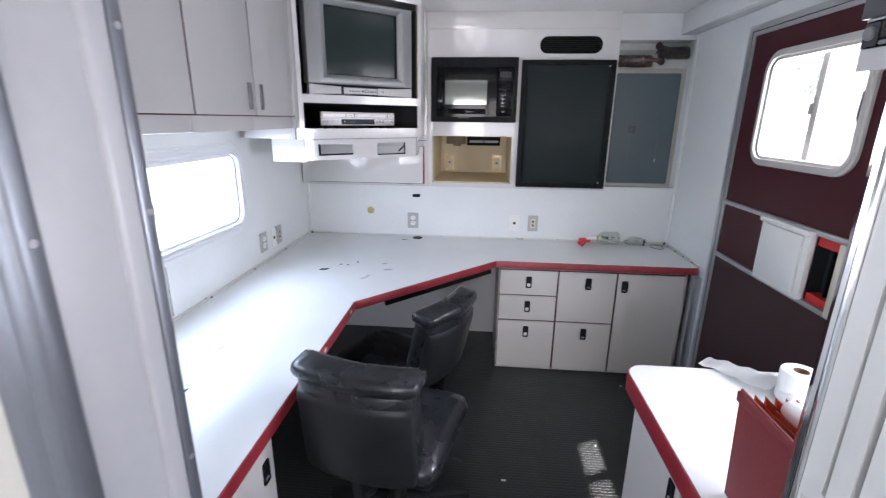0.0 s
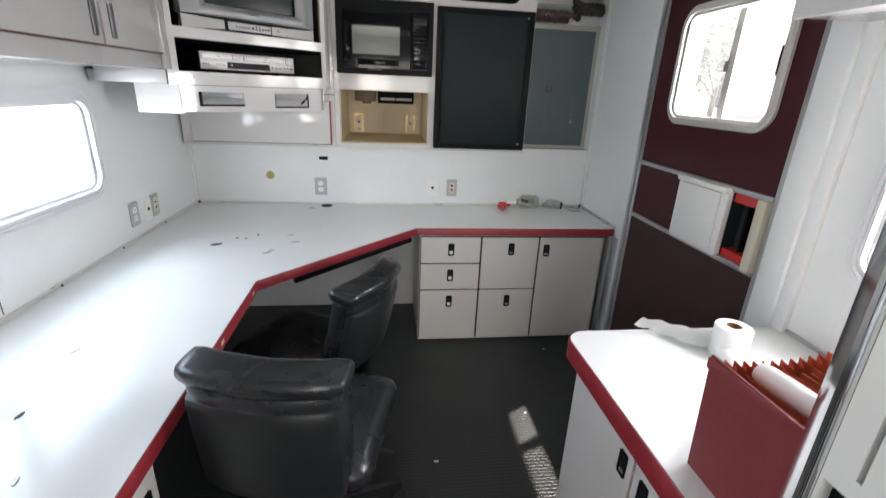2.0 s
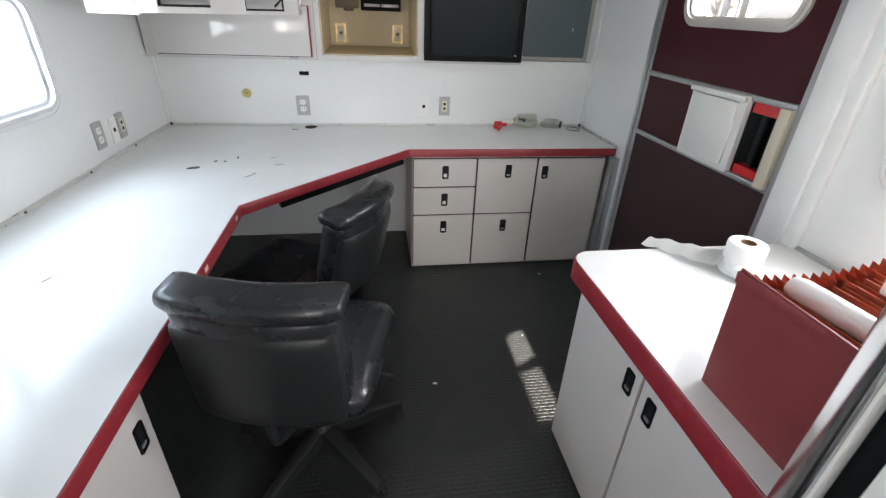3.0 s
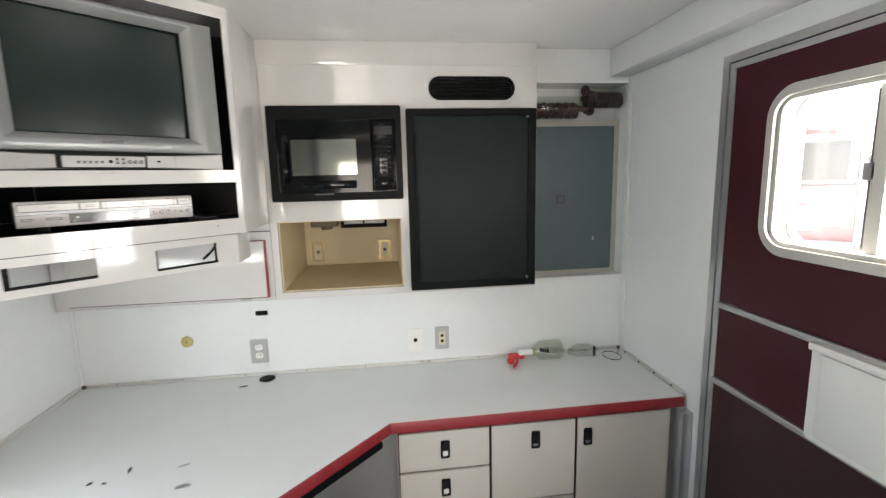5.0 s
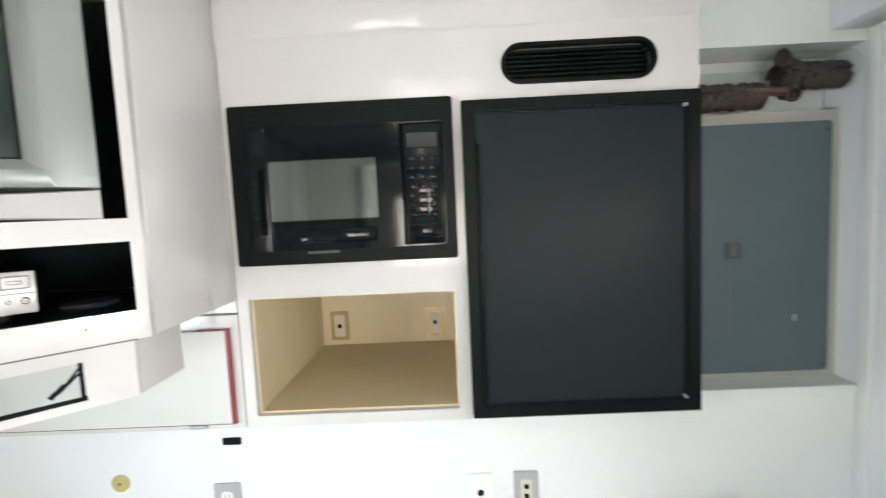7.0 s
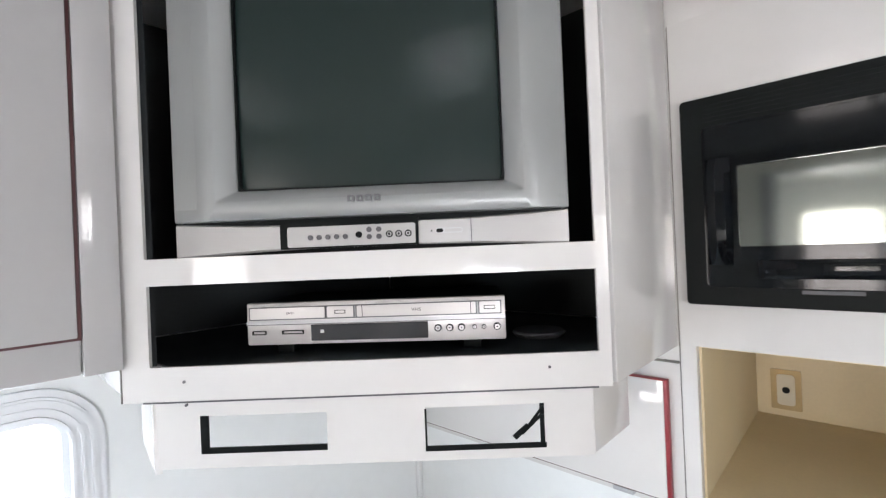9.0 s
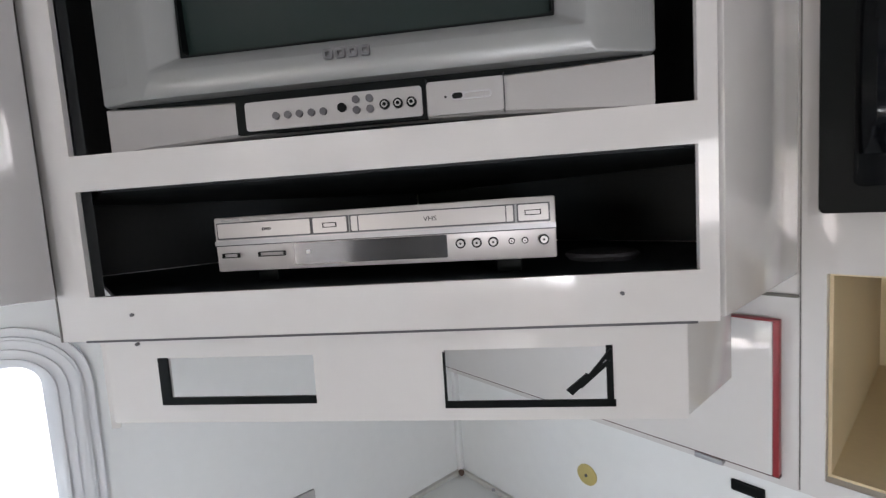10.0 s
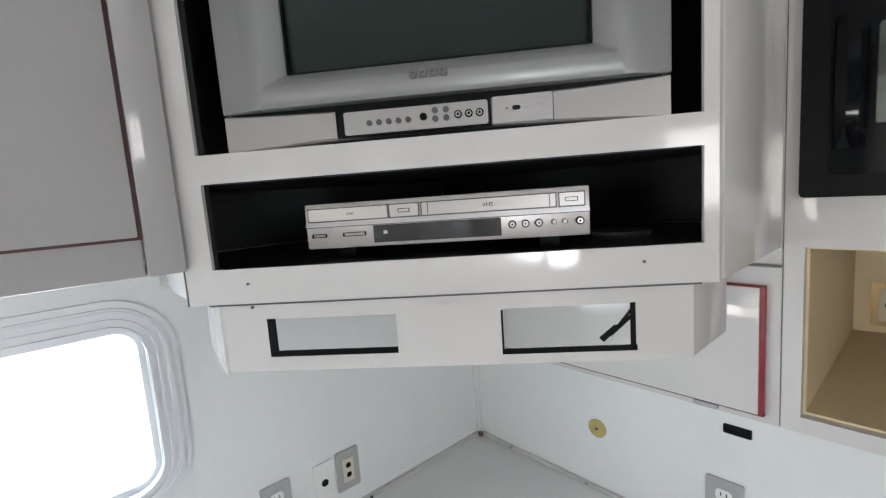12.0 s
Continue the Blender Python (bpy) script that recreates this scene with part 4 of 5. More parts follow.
for s_ in (-1, 1):
    ribs = []
    for k in range(17):
        u = s_ * (0.268 + k * 0.0024)
        d = -0.0068 + (abs(u) - 0.263) * 0.27
        ribs.append(plate(rect(u - 0.0005, u + 0.0005, 0.078, 0.452), [], d - 0.0002, d + 0.003, TVM))
    part("speaker_grille", join(*ribs), SILVER, tv, "ribbed speaker grille")
# waisted lower panel: full height at its ends, drawn in towards the middle
low = bmesh.new()
K = 32
cols = []
for k in range(K + 1):
    u = -0.310 + 0.620 * k / K
    bow = 1 - (2 * k / K - 1) ** 2
    cols.append([low.verts.new(TVM @ Vector((u, d, z))) for d, z in ((0.030, 0.0565 - 0.010 * bow), (0.012 - 0.010 * bow, 0.0565 - 0.010 * bow), (0.008 - 0.012 * bow, 0.0545 - 0.011 * bow), (0.008 - 0.013 * bow, 0.004 + 0.010 * bow), (0.011 - 0.012 * bow, 0.001 + 0.010 * bow), (0.05, 0.001 + 0.010 * bow))])
for a, b in zip(cols, cols[1:]):
    for j in range(6):
        low.faces.new((a[j], a[(j + 1) % 6], b[(j + 1) % 6], b[j]))
low.faces.new(cols[0]), low.faces.new(cols[-1])
bmesh.ops.recalc_face_normals(low, faces=low.faces[:])
lower = part("lower_panel", low, SILVERW, tv, "waisted silver lower panel")
# Black filler that paints the shadow between bezel and lower panel.
part("shadow_gap", box((-0.300, 0.012, 0.036), (0.300, 0.040, 0.060), 0, TVM), BLACKP, tv)
part("foot", box((-0.290, 0.020, 0.0), (0.290, 0.34, 0.014), 0, TVM), BLACKP, tv)
pan = part("control_bay", plate(rect(-0.139, 0.0755, 0.0100, 0.0510), [], -0.0062, 0.004, TVM), BLACKP, tv, "dark control bay")
part("control_strip", plate(rr(-0.127, 0.071, 0.0125, 0.0435, 0.003, 2), [], -0.0085, -0.005, TVM), SILVERW, pan)
for u, z, r in [(-0.091 + k * 0.0135, 0.0265, 0.0040) for k in range(5)] + [(-0.016, 0.0285, 0.0050), (0.000, 0.0355, 0.0042), (0.015, 0.0355, 0.0042), (0.000, 0.0245, 0.0042), (0.015, 0.0245, 0.0042)]:
    part("button", cyl(TVM @ Vector((u, -0.0110, z)), TVM @ Vector((u, -0.008, z)), r, n=12), BLACKP if u == -0.016 else GREYD, pan)
for u in (0.031, 0.0455, 0.060):
    jk = part("jack", cyl(TVM @ Vector((u, -0.0112, 0.0275)), TVM @ Vector((u, -0.008, 0.0275)), 0.0054, n=14), BLACKP, pan)
    part("jack_ring", cyl(TVM @ Vector((u, -0.0120, 0.0275)), TVM @ Vector((u, -0.011, 0.0275)), 0.0034, n=14), PLATE, jk)
    part("jack_hole", cyl(TVM @ Vector((u, -0.0126, 0.0275)), TVM @ Vector((u, -0.0118, 0.0275)), 0.0020, n=10), BLACKP, jk)
part("power_plate", plate(rr(0.077, 0.156, 0.0115, 0.0460, 0.002, 2), [], -0.0072, 0.0, TVM), SILVERW, tv)
part("plate_line", plate(rect(0.1565, 0.1575, 0.0095, 0.0490), [], -0.0052, 0.0, TVM), GREYD, tv)
sw = part("power_switch", plate(rr(0.102, 0.144, 0.0255, 0.0335, 0.0038, 4), [rr(0.116, 0.1425, 0.0270, 0.0320, 0.0024, 4)], -0.0088, -0.006, TVM), STEEL, tv, "oblong power switch")
part("power_dot", plate(rr(0.103, 0.114, 0.0265, 0.0325, 0.0029, 4), [], -0.0094, -0.008, TVM), BLACKP, sw)
part("lamp_dot", cyl(TVM @ Vector((0.096, -0.0080, 0.0295)), TVM @ Vector((0.096, -0.006, 0.0295)), 0.0013, n=8), BLACKP, tv)
for k in range(4):
    mx_ = -0.031 + k * 0.0135
    part("maker_mark", plate(rr(mx_, mx_ + 0.0105, 0.0790, 0.0895, 0.002, 2), [rect(mx_ + 0.003, mx_ + 0.0075, 0.0820, 0.0865)], -0.0135, -0.010, TVM), GREYM, tv)

# video player
VM = TVF @ Matrix.Translation((0.343, 0.062, 1.5385)) @ pose(0, 0, 0, 0, 0, -3.5) @ Matrix.Diagonal((1.028, 1, 0.88, 1))
vcr = thing("video_player", VM.translation, "silver combined disc and tape player", "video player")
part("case", box((-0.213, 0.012, 0.010), (0.213, 0.24, 0.088), 0.003, VM), BLACKP, vcr)
for x in (-0.16, 0.16):
    for y in (0.04, 0.2):
        part("rubber_foot", box((x - 0.015, y - 0.015, -0.0113), (x + 0.015, y + 0.015, 0.011), 0.002, VM), BLACKP, vcr)
fp = part("front_panel", box((-0.215, 0.0, 0.010), (0.215, 0.016, 0.092), 0.003, VM), SILVER2, vcr, "pale silver front panel")
part("top_band", plate(rr(-0.209, 0.209, 0.058, 0.084, 0.002, 2), [], -0.002, 0.002, VM), SILVER, fp)
part("disc_tray", plate(rr(-0.207, -0.080, 0.061, 0.082, 0.002, 2), [], -0.004, 0.0, VM), SILVER2, fp, "disc tray flap")
part("eject_button", plate(rr(-0.076, -0.032, 0.061, 0.082, 0.002, 2), [], -0.0035, 0.0, VM), SILVER2, fp)
part("tape_flap", plate(rr(-0.026, 0.168, 0.061, 0.082, 0.002, 2), [], -0.004, 0.0, VM), SILVER2, fp, "tape slot flap")
part("eject_button", plate(rr(0.174, 0.207, 0.061, 0.082, 0.002, 2), [], -0.0035, 0.0, VM), SILVER2, fp)
for u0, u1 in ((-0.207, -0.080), (-0.076, -0.032), (-0.026, 0.168), (0.174, 0.207)):
    part("flap_outline", plate(rect(u0 - 0.0018, u1 + 0.0018, 0.0592, 0.0838), [rect(u0 - 0.0002, u1 + 0.0002, 0.0608, 0.0822)], -0.0034, 0.0, VM), GREYD, fp)
for u in (-0.017, 0.160):
    part("flap_line", plate(rect(u - 0.0006, u + 0.0006, 0.061, 0.082), [], -0.0045, 0.0, VM), GREYD, fp)
part("lower_line", plate(rect(-0.215, 0.215, 0.0485, 0.0500), [], -0.0010, 0.001, VM), GREYD, fp)
# Pale square, a glint painted onto the display.
part("display_glint", plate(rect(-0.088, -0.082, 0.032, 0.038), [], -0.0036, 0.001, VM), PLATE, fp)
# Grey strip, the shadow below the top band put into colour.
part("shadow_line", plate(rect(-0.215, 0.215, 0.050, 0.0565), [], -0.0008, 0.001, VM), STEEL, fp)
part("display", plate(rr(-0.104, 0.090, 0.017, 0.048, 0.001, 2), [], -0.003, 0.001, VM), DISPLAY, fp, "smoked display window")
for u0, u1, z0, z1 in ((-0.203, -0.182, 0.032, 0.037), (-0.152, -0.118, 0.032, 0.037), (-0.062, -0.046, 0.069, 0.074), (0.182, 0.198, 0.069, 0.074)):
    part("key", plate(rect(u0 - 0.001, u1 + 0.001, z0 - 0.001, z1 + 0.001), [rect(u0, u1, z0, z1)], -0.0046, 0.0, VM), BLACKP, fp)
for u, r in ((0.106, 0.0060), (0.125, 0.0060), (0.144, 0.0060), (0.165, 0.0038), (0.180, 0.0038), (0.201, 0.0060)):
    b_ = part("knob", cyl(VM @ Vector((u, -0.004, 0.035)), VM @ Vector((u, 0.001, 0.035)), r, n=16), BLACKP, fp)
    part("knob_face", cyl(VM @ Vector((u, -0.0048, 0.035)), VM @ Vector((u, -0.003, 0.035)), r * 0.70, n=16), SILVER2, b_)
    part("knob_dot", cyl(VM @ Vector((u, -0.0054, 0.035)), VM @ Vector((u, -0.004, 0.035)), r * 0.22, n=10), BLACKP, b_)
part("maker_mark", plate(rect(-0.203, -0.178, 0.0855, 0.0885), [], -0.001, 0.001, VM), STEEL, fp)


def lettering(name, text, size, m, mat, parent):
    cu = bpy.data.curves.new(name, "FONT")
    cu.body, cu.size, cu.align_x, cu.align_y, cu.extrude = text, size, "CENTER", "CENTER", 0.0003
    tmp = bpy.data.objects.new(name, cu)
    me = bpy.data.meshes.new_from_object(tmp)
    bpy.data.objects.remove(tmp)
    me.transform(m @ pose(0, 0, 0, 90, 0, 0))
    me.materials.append(mat)
    ob = new(name, me)
    ob.parent = parent
    return ob


lettering("lettering", "VHS", 0.009, VM @ Matrix.Translation((0.072, -0.0046, 0.0715)), DISPLAY, fp)
lettering("lettering", "DVD", 0.006, VM @ Matrix.Translation((-0.138, -0.0046, 0.0715)), DISPLAY, fp)
disc = tagged(part("ashtray", lathe([(0.0, 0.0), (0.045, 0.0), (0.05, 0.006), (0.047, 0.010), (0.0, 0.008)], 24, TVF @ Matrix.Translation((0.640, 0.17, 1.5287))), GREYD), "small flat grey dish in the dark shelf", "dish")

# ---- overhead cabinets along the window wall ----
OH = Matrix.Translation((-0.797, 2.346, 1.536))


def overhead(name, y0, y1, hy, top, label):
    c = thing(name, OH @ Vector((-0.2, (y0 + y1) / 2, 0)), label, "cabinet", "cabinets over the window")
    part("body", box((-0.355, y0, 0.0), (-0.019, y1, top), 0.002, OH), CAB, c)
    d = part("cabinet_door", box((-0.0175, y0 + 0.005, 0.057), (0.0, y1 - 0.005, top - 0.03), 0.002, OH), CAB, c)
    part("gap_band", box((-0.0188, y0, 0.053), (-0.0055, y1, top - 0.026), 0, OH), DARKRED, d)
    if hy is not None:
        h = part("handle", box((-0.001, hy - 0.013, 0.078), (0.007, hy + 0.013, 0.180), 0.006, OH, 3), GREYM, d, "grey recessed pull")
        part("grip", box((0.006, hy - 0.006, 0.088), (0.0085, hy + 0.006, 0.170), 0.001, OH), GREYM, h)


edges = [-1.648, -1.245, -0.840, -0.435, -0.041]
hys = [-1.29, -1.20, -0.478, -0.382]
for k in range(4):
    overhead("overhead_cabinet", edges[k], edges[k + 1] - 0.0005, hys[k], 0.700, "overhead cabinet, shade in its grey-white tone, with a dark pull")
structure("trim", box((-0.026, -0.0405, 0.0), (-0.002, 0.0065, 0.700), 0.001, OH), CAB, "white filler strip beside the corner cabinet", "trim")
structure("trim", box((-0.355, -1.648, -0.004), (-0.05, -0.02, -0.0005), 0, OH), LAM, "white underside of the overhead cabinets", "trim")

# ---- overhead cabinet with radio above the side worktop ----
ro = thing("radio_cabinet", (1.31, 1.1, 1.80), "white overhead cabinet with a car radio let in", "cabinet")
part("body", join(box((1.195, 0.722, 1.800), (1.434, 1.575, 2.175), 0.002), box((1.195, 0.722, 2.09), (1.328, 1.575, H + 0.06), 0)), LAM, ro)
part("face", plate(rect(1.352, 1.575, 1.795, 2.30), [], 1.180, 1.1945, RIGHT), LAM, ro)
rd = part("cabinet_door", plate(rect(0.73, 1.345, 1.876, 2.28), [], 1.172, 1.194, RIGHT), LAM, ro, "white flap with a red lower edge")
part("door_edge", plate(rect(0.73, 1.345, 1.873, 1.8755), [], 1.172, 1.194, RIGHT), RED, rd)
part("lower_rail", plate(rect(0.722, 1.351, 1.795, 1.872), [], 1.180, 1.1945, RIGHT), LAM, ro)
rad = thing("car_radio", (1.17, 1.46, 1.85), "black car radio with a silver dial", "radio")
part("front", plate(rr(1.372, 1.562, 1.852, 1.922, 0.008, 3), [], 1.168, 1.1805, RIGHT), BLACKG, rad)
part("dial_bay", plate(rr(1.508, 1.557, 1.857, 1.917, 0.006, 3), [], 1.165, 1.169, RIGHT), GREYD, rad)
part("dial", cyl((1.155, 1.533, 1.890), (1.166, 1.533, 1.890), 0.017, 0.019, n=24, bev=0.003), SILVER, rad, "silver dial")
part("key_row", plate(rr(1.40, 1.50, 1.858, 1.868, 0.003, 2), [], 1.165, 1.169, RIGHT), STEEL, rad)
part("display", plate(rr(1.40, 1.502, 1.876, 1.915, 0.003, 2), [], 1.166, 1.169, RIGHT), DISPLAY, rad)
ctl = thing("climate_control", (1.17, 1.42, 1.95), "black-rimmed white control panel", "control panel")
part("rim", plate(rr(1.358, 1.488, 1.945, 2.11, 0.012, 4), [], 1.166, 1.1805, RIGHT), BLACKP, ctl)
part("fascia", plate(rr(1.372, 1.484, 1.955, 2.10, 0.008, 4), [], 1.161, 1.167, RIGHT), WHITEP, ctl)
for k in range(2):
    part("key", plate(rr(1.446 - k * 0.027, 1.468 - k * 0.027, 1.968, 1.988, 0.003, 2), [], 1.158, 1.162, RIGHT), BLACKP, ctl)
for k in range(3):
    part("marking", plate(rect(1.376, 1.412, 1.985 + 0.012 * k, 1.989 + 0.012 * k), [], 1.1600, 1.1615, RIGHT), BLACKP, ctl)
part("slider", plate(rect(1.425, 1.47, 2.01, 2.08), [], 1.1595, 1.162, RIGHT), PLATE, ctl)
tap = thing("taped_conduit", (1.175, 1.53, 1.92), "two thin pipes strapped with grey tape", "conduit")
part("tape_band", box((1.158, 1.488, 1.930), (1.1805, 1.572, 1.985), 0.004), TAPE, tap, "grey duct tape")
for y in (1.512, 1.553):
    part("pipe", cyl((1.171, y, 1.965), (1.171, y, 2.30), 0.009, n=14), STEEL, tap)


for moved in (ro, rad, ctl, tap):
    moved.location += Vector((0.004, -0.010, -0.065))

# ---- chairs ----
def pillow(lo, hi, r, m=ID, puff=0.012, n=10):
    """A stuffed cushion: a rounded block with swollen faces."""
    bm = bmesh.new()
    bmesh.ops.create_cube(bm, size=2.0)
    bmesh.ops.subdivide_edges(bm, edges=bm.edges[:], cuts=n, use_grid_fill=True)
    lo, hi = Vector(lo), Vector(hi)
    c, h = (lo + hi) / 2, (hi - lo) / 2
    for v in bm.verts:
        q = Vector([max(-(h[k] - r), min(h[k] - r, v.co[k] * h[k])) for k in range(3)])
        d = Vector([v.co[k] * h[k] - q[k] for k in range(3)])
        p = q + (d.normalized() * r if d.length > 1e-6 else d)
        w = [max(0, 1 - (p[k] / h[k]) ** 2) for k in range(3)]
        s = min(range(3), key=lambda k: h[k])
        p[s] += math.copysign(puff * w[(s + 1) % 3] * w[(s + 2) % 3], p[s])
        p += 0.003 * noise.noise_vector(p * 9)
        v.co = c + p
    bmesh.ops.transform(bm, matrix=m, verts=bm.verts[:])
    return bm


def office_chair(seat_z, top_z, lean, m, label):
    """Local: the sitter looks along +y; origin on the floor under the hub."""
    c = thing("office_chair", (0, 0, 0), label, "chair", "office chairs at the worktop")
    part("seat", pillow((-0.228, -0.23, seat_z - 0.095), (0.228, 0.245, seat_z), 0.055, puff=0.018), LEATHER, c, "black leather seat cushion")
    part("seat_pan", box((-0.20, -0.19, seat_z - 0.115), (0.20, 0.21, seat_z - 0.088), 0.012), CHAIRP, c)
    ext = Matrix.Translation((0, -0.27, seat_z)) @ pose(0, 0, 0, lean, 0, 0)
    hgt = top_z - seat_z
    back = pillow((-0.196, -0.052, 0.02), (0.196, 0.045, hgt - 0.030), 0.04, ext, 0.010)
    for v in back.verts:
        v.co.y += 0.10 * (v.co.x / 0.215) ** 2 * 0.4
    b = part("backrest", back, LEATHER, c, "padded black leather backrest")
    roll = pillow((-0.206, -0.060, hgt - 0.056), (0.206, 0.052, hgt), 0.027, ext, 0.004)
    for v in roll.verts:
        v.co.y += 0.10 * (v.co.x / 0.215) ** 2 * 0.4
    part("head_roll", roll, LEATHER, b, "puffed leather roll along the top")
    shell = pillow((-0.192, -0.064, 0.0), (0.192, -0.020, hgt - 0.082), 0.022, ext, 0.004)
    for v in shell.verts:
        v.co.y += 0.10 * (v.co.x / 0.215) ** 2 * 0.4
    part("back_shell", shell, SHELL, c, "black vinyl-covered back shell")
    part("back_bar", tube([(0, -0.02, seat_z - 0.12), (0, -0.22, seat_z - 0.125), (0, -0.30, seat_z - 0.08), (0, -0.325, seat_z + 0.10)], 0.020, 8), CHAIRP, c)
    part("column", join(cyl((0, 0, 0.10), (0, 0, 0.26), 0.030, 0.026), cyl((0, 0, 0.25), (0, 0, seat_z - 0.11), 0.018)), CHAIRP, c)
    part("mechanism", box((-0.07, -0.10, seat_z - 0.15), (0.07, 0.09, seat_z - 0.112), 0.012), CHAIRP, c)
    part("lever", tube([(0.06, 0.03, seat_z - 0.135), (0.20, 0.03, seat_z - 0.14), (0.25, 0.03, seat_z - 0.15)], 0.006, 8), CHAIRP, c)
    part("hub", lathe([(0.0, 0.065), (0.045, 0.065), (0.05, 0.085), (0.042, 0.13), (0.032, 0.14), (0.0, 0.14)], 20), CHAIRP, c)
    for k in range(5):
        a = radians(-38 + 72 * k)
        R = pose(0, 0, 0, 0, 0, math.degrees(a))
        leg = bmesh.new()
        ring = []
        for x, z, w, h in ((0.02, 0.105, 0.030, 0.028), (0.15, 0.095, 0.026, 0.024), (0.27, 0.078, 0.021, 0.018), (0.30, 0.070, 0.018, 0.014)):
            ring.append([leg.verts.new(R @ Vector((x, y_, z + z_))) for y_, z_ in ((-w, -h), (w, -h), (w * 0.8, h * 0.7), (w * 0.3, h), (-w * 0.3, h), (-w * 0.8, h * 0.7))])
        for p_, q_ in zip(ring, ring[1:]):
            for j in range(6):
                leg.faces.new((p_[j], p_[(j + 1) % 6], q_[(j + 1) % 6], q_[j]))
        leg.faces.new(ring[0]), leg.faces.new(ring[-1])
        bmesh.ops.recalc_face_normals(leg, faces=leg.faces[:])
        lg = part("leg", leg, CHAIRP, c)
        part("castor", join(*[cyl(R @ Vector((0.285, s_ * 0.008, 0.026)), R @ Vector((0.285, s_ * 0.026, 0.026)), 0.026, n=16, bev=0.004) for s_ in (-1, 1)],
                            cyl(R @ Vector((0.285, 0, 0.03)), R @ Vector((0.285, 0, 0.075)), 0.008, n=10)), RUBBER, lg)
    c.matrix_basis = m
    return c


office_chair(0.500, 0.890, 6, pose(-0.168, 1.511, 0, 0, 0, -12), "black leather office chair with a puffed backrest")
office_chair(0.45, 0.830, 13, pose(-0.300, 2.074, 0, 0, 0, 63), "black leather office chair pushed under the worktop")

# ---- wall fittings ----


def outlet(u, v, m, d, label, kind="duplex", w=0.070, h=0.115):
    o = tagged(part("wall_outlet", plate(rr(u - w / 2, u + w / 2, v - h / 2, v + h / 2, 0.005, 3), [], d - 0.006, d, m), WHITEP if kind == "blank" else PLATE), label, "outlet")
    if kind == "duplex":
        for s in (-1, 1):
            f = part("socket", plate(rr(u - 0.017, u + 0.017, v + s * 0.020 - 0.0145, v + s * 0.020 + 0.0145, 0.010, 4), [], d - 0.0085, d - 0.004, m), WHITEP, o)
            for e in (-0.006, 0.006):
                part("slot", plate(rect(u + e - 0.001, u + e + 0.001, v + s * 0.020 - 0.002, v + s * 0.020 + 0.007), [], d - 0.0089, d - 0.007, m), BLACKP, f)
    elif kind == "jack":
        f = part("insert", plate(rr(u - 0.016, u + 0.016, v - 0.034, v + 0.034, 0.002, 2), [], d - 0.009, d - 0.004, m), IVORY, o)
        for s in (-0.014, 0.014):
            part("jack", plate(rr(u - 0.007, u + 0.007, v + s - 0.007, v + s + 0.007, 0.003, 2), [], d - 0.0096, d - 0.007, m), BLACKP, f)
    else:
        part("hole", plate(rr(u - 0.010, u + 0.010, v - 0.010, v + 0.010, 0.0099, 5), [], d - 0.0068, d - 0.004, m), BLACKP, o)
    return o


outlet(-0.371, 0.870, BACK, 3.285, "grey duplex outlet on the back wall", w=0.078)
outlet(0.499, 0.874, BACK, 3.285, "ivory jack plate with a steel rim", "jack")
outlet(0.367, 0.872, BACK, 3.285, "ivory blank plate with a round hole", "blank")
outlet(-0.722, 0.874, LEFT, 0.0, "grey duplex outlet on the window wall", w=0.076)
outlet(-0.520, 0.873, LEFT, 0.0, "ivory jack plate on the window wall", "jack")
outlet(-0.592, 0.868, LEFT, 0.0, "white blank plate with a round hole", "blank", w=0.06)
cap = tagged(part("blanking_plug", lathe([(0.0, 0.0), (0.026, 0.0), (0.026, 0.004), (0.020, 0.007), (0.0, 0.006)], 24, Matrix.Translation((-0.686, 3.285, 0.938)) @ pose(0, 0, 0, 90, 0, 0)), YELLOW), "round yellow blanking plug on the back wall", "plug")
part("centre_hole", cyl((-0.686, 3.2795, 0.938), (-0.686, 3.277, 0.938), 0.004, n=10), GREYD, cap)
tagged(part("wall_clip", box((-0.374, 3.279, 1.043), (-0.319, 3.286, 1.065), 0.003), BLACKP), "small black clip on the back wall", "clip")

# ---- things on the worktop ----
random.seed(4)
for x, y, w, h, r, mt in ((-0.760, 2.455, 0.065, 0.030, 30, DEBRIS), (-0.605, 2.605, 0.012, 0.030, 10, DEBRIS), (-0.692, 2.552, 0.018, 0.010, 40, DEBRIS), (-0.649, 2.545, 0.016, 0.008, 5, DEBRIS),
                         (-0.396, 2.492, 0.050, 0.018, 15, STEEL), (-0.44, 2.60, 0.03, 0.008, 20, PLATE), (-0.500, 2.335, 0.05, 0.012, 50, PLATE), (-0.482, 2.372, 0.02, 0.010, 20, PLATE),
                         (-0.418, 3.165, 0.050, 0.010, 10, DEBRIS), (-0.83, 1.52, 0.03, 0.008, 70, PLATE), (-0.66, 1.05, 0.025, 0.010, 110, STEEL), (-0.786, 1.245, 0.028, 0.008, 80, DEBRIS)):
    bm = bmesh.new()
    n = random.randint(5, 8)
    ring = [((0.7 + 0.6 * random.random()) * w / 2 * math.cos(2 * math.pi * k / n), (0.7 + 0.6 * random.random()) * h / 2 * math.sin(2 * math.pi * k / n)) for k in range(n)]
    scrap = prism(ring, 0.0, 0.0025)
    bmesh.ops.transform(scrap, matrix=pose(x, y, 0.7523, 0, 0, r), verts=scrap.verts[:])
    tagged(part("scrap", scrap, mt), "small dark scrap lying on the white worktop", "scrap", "scraps on the worktop")
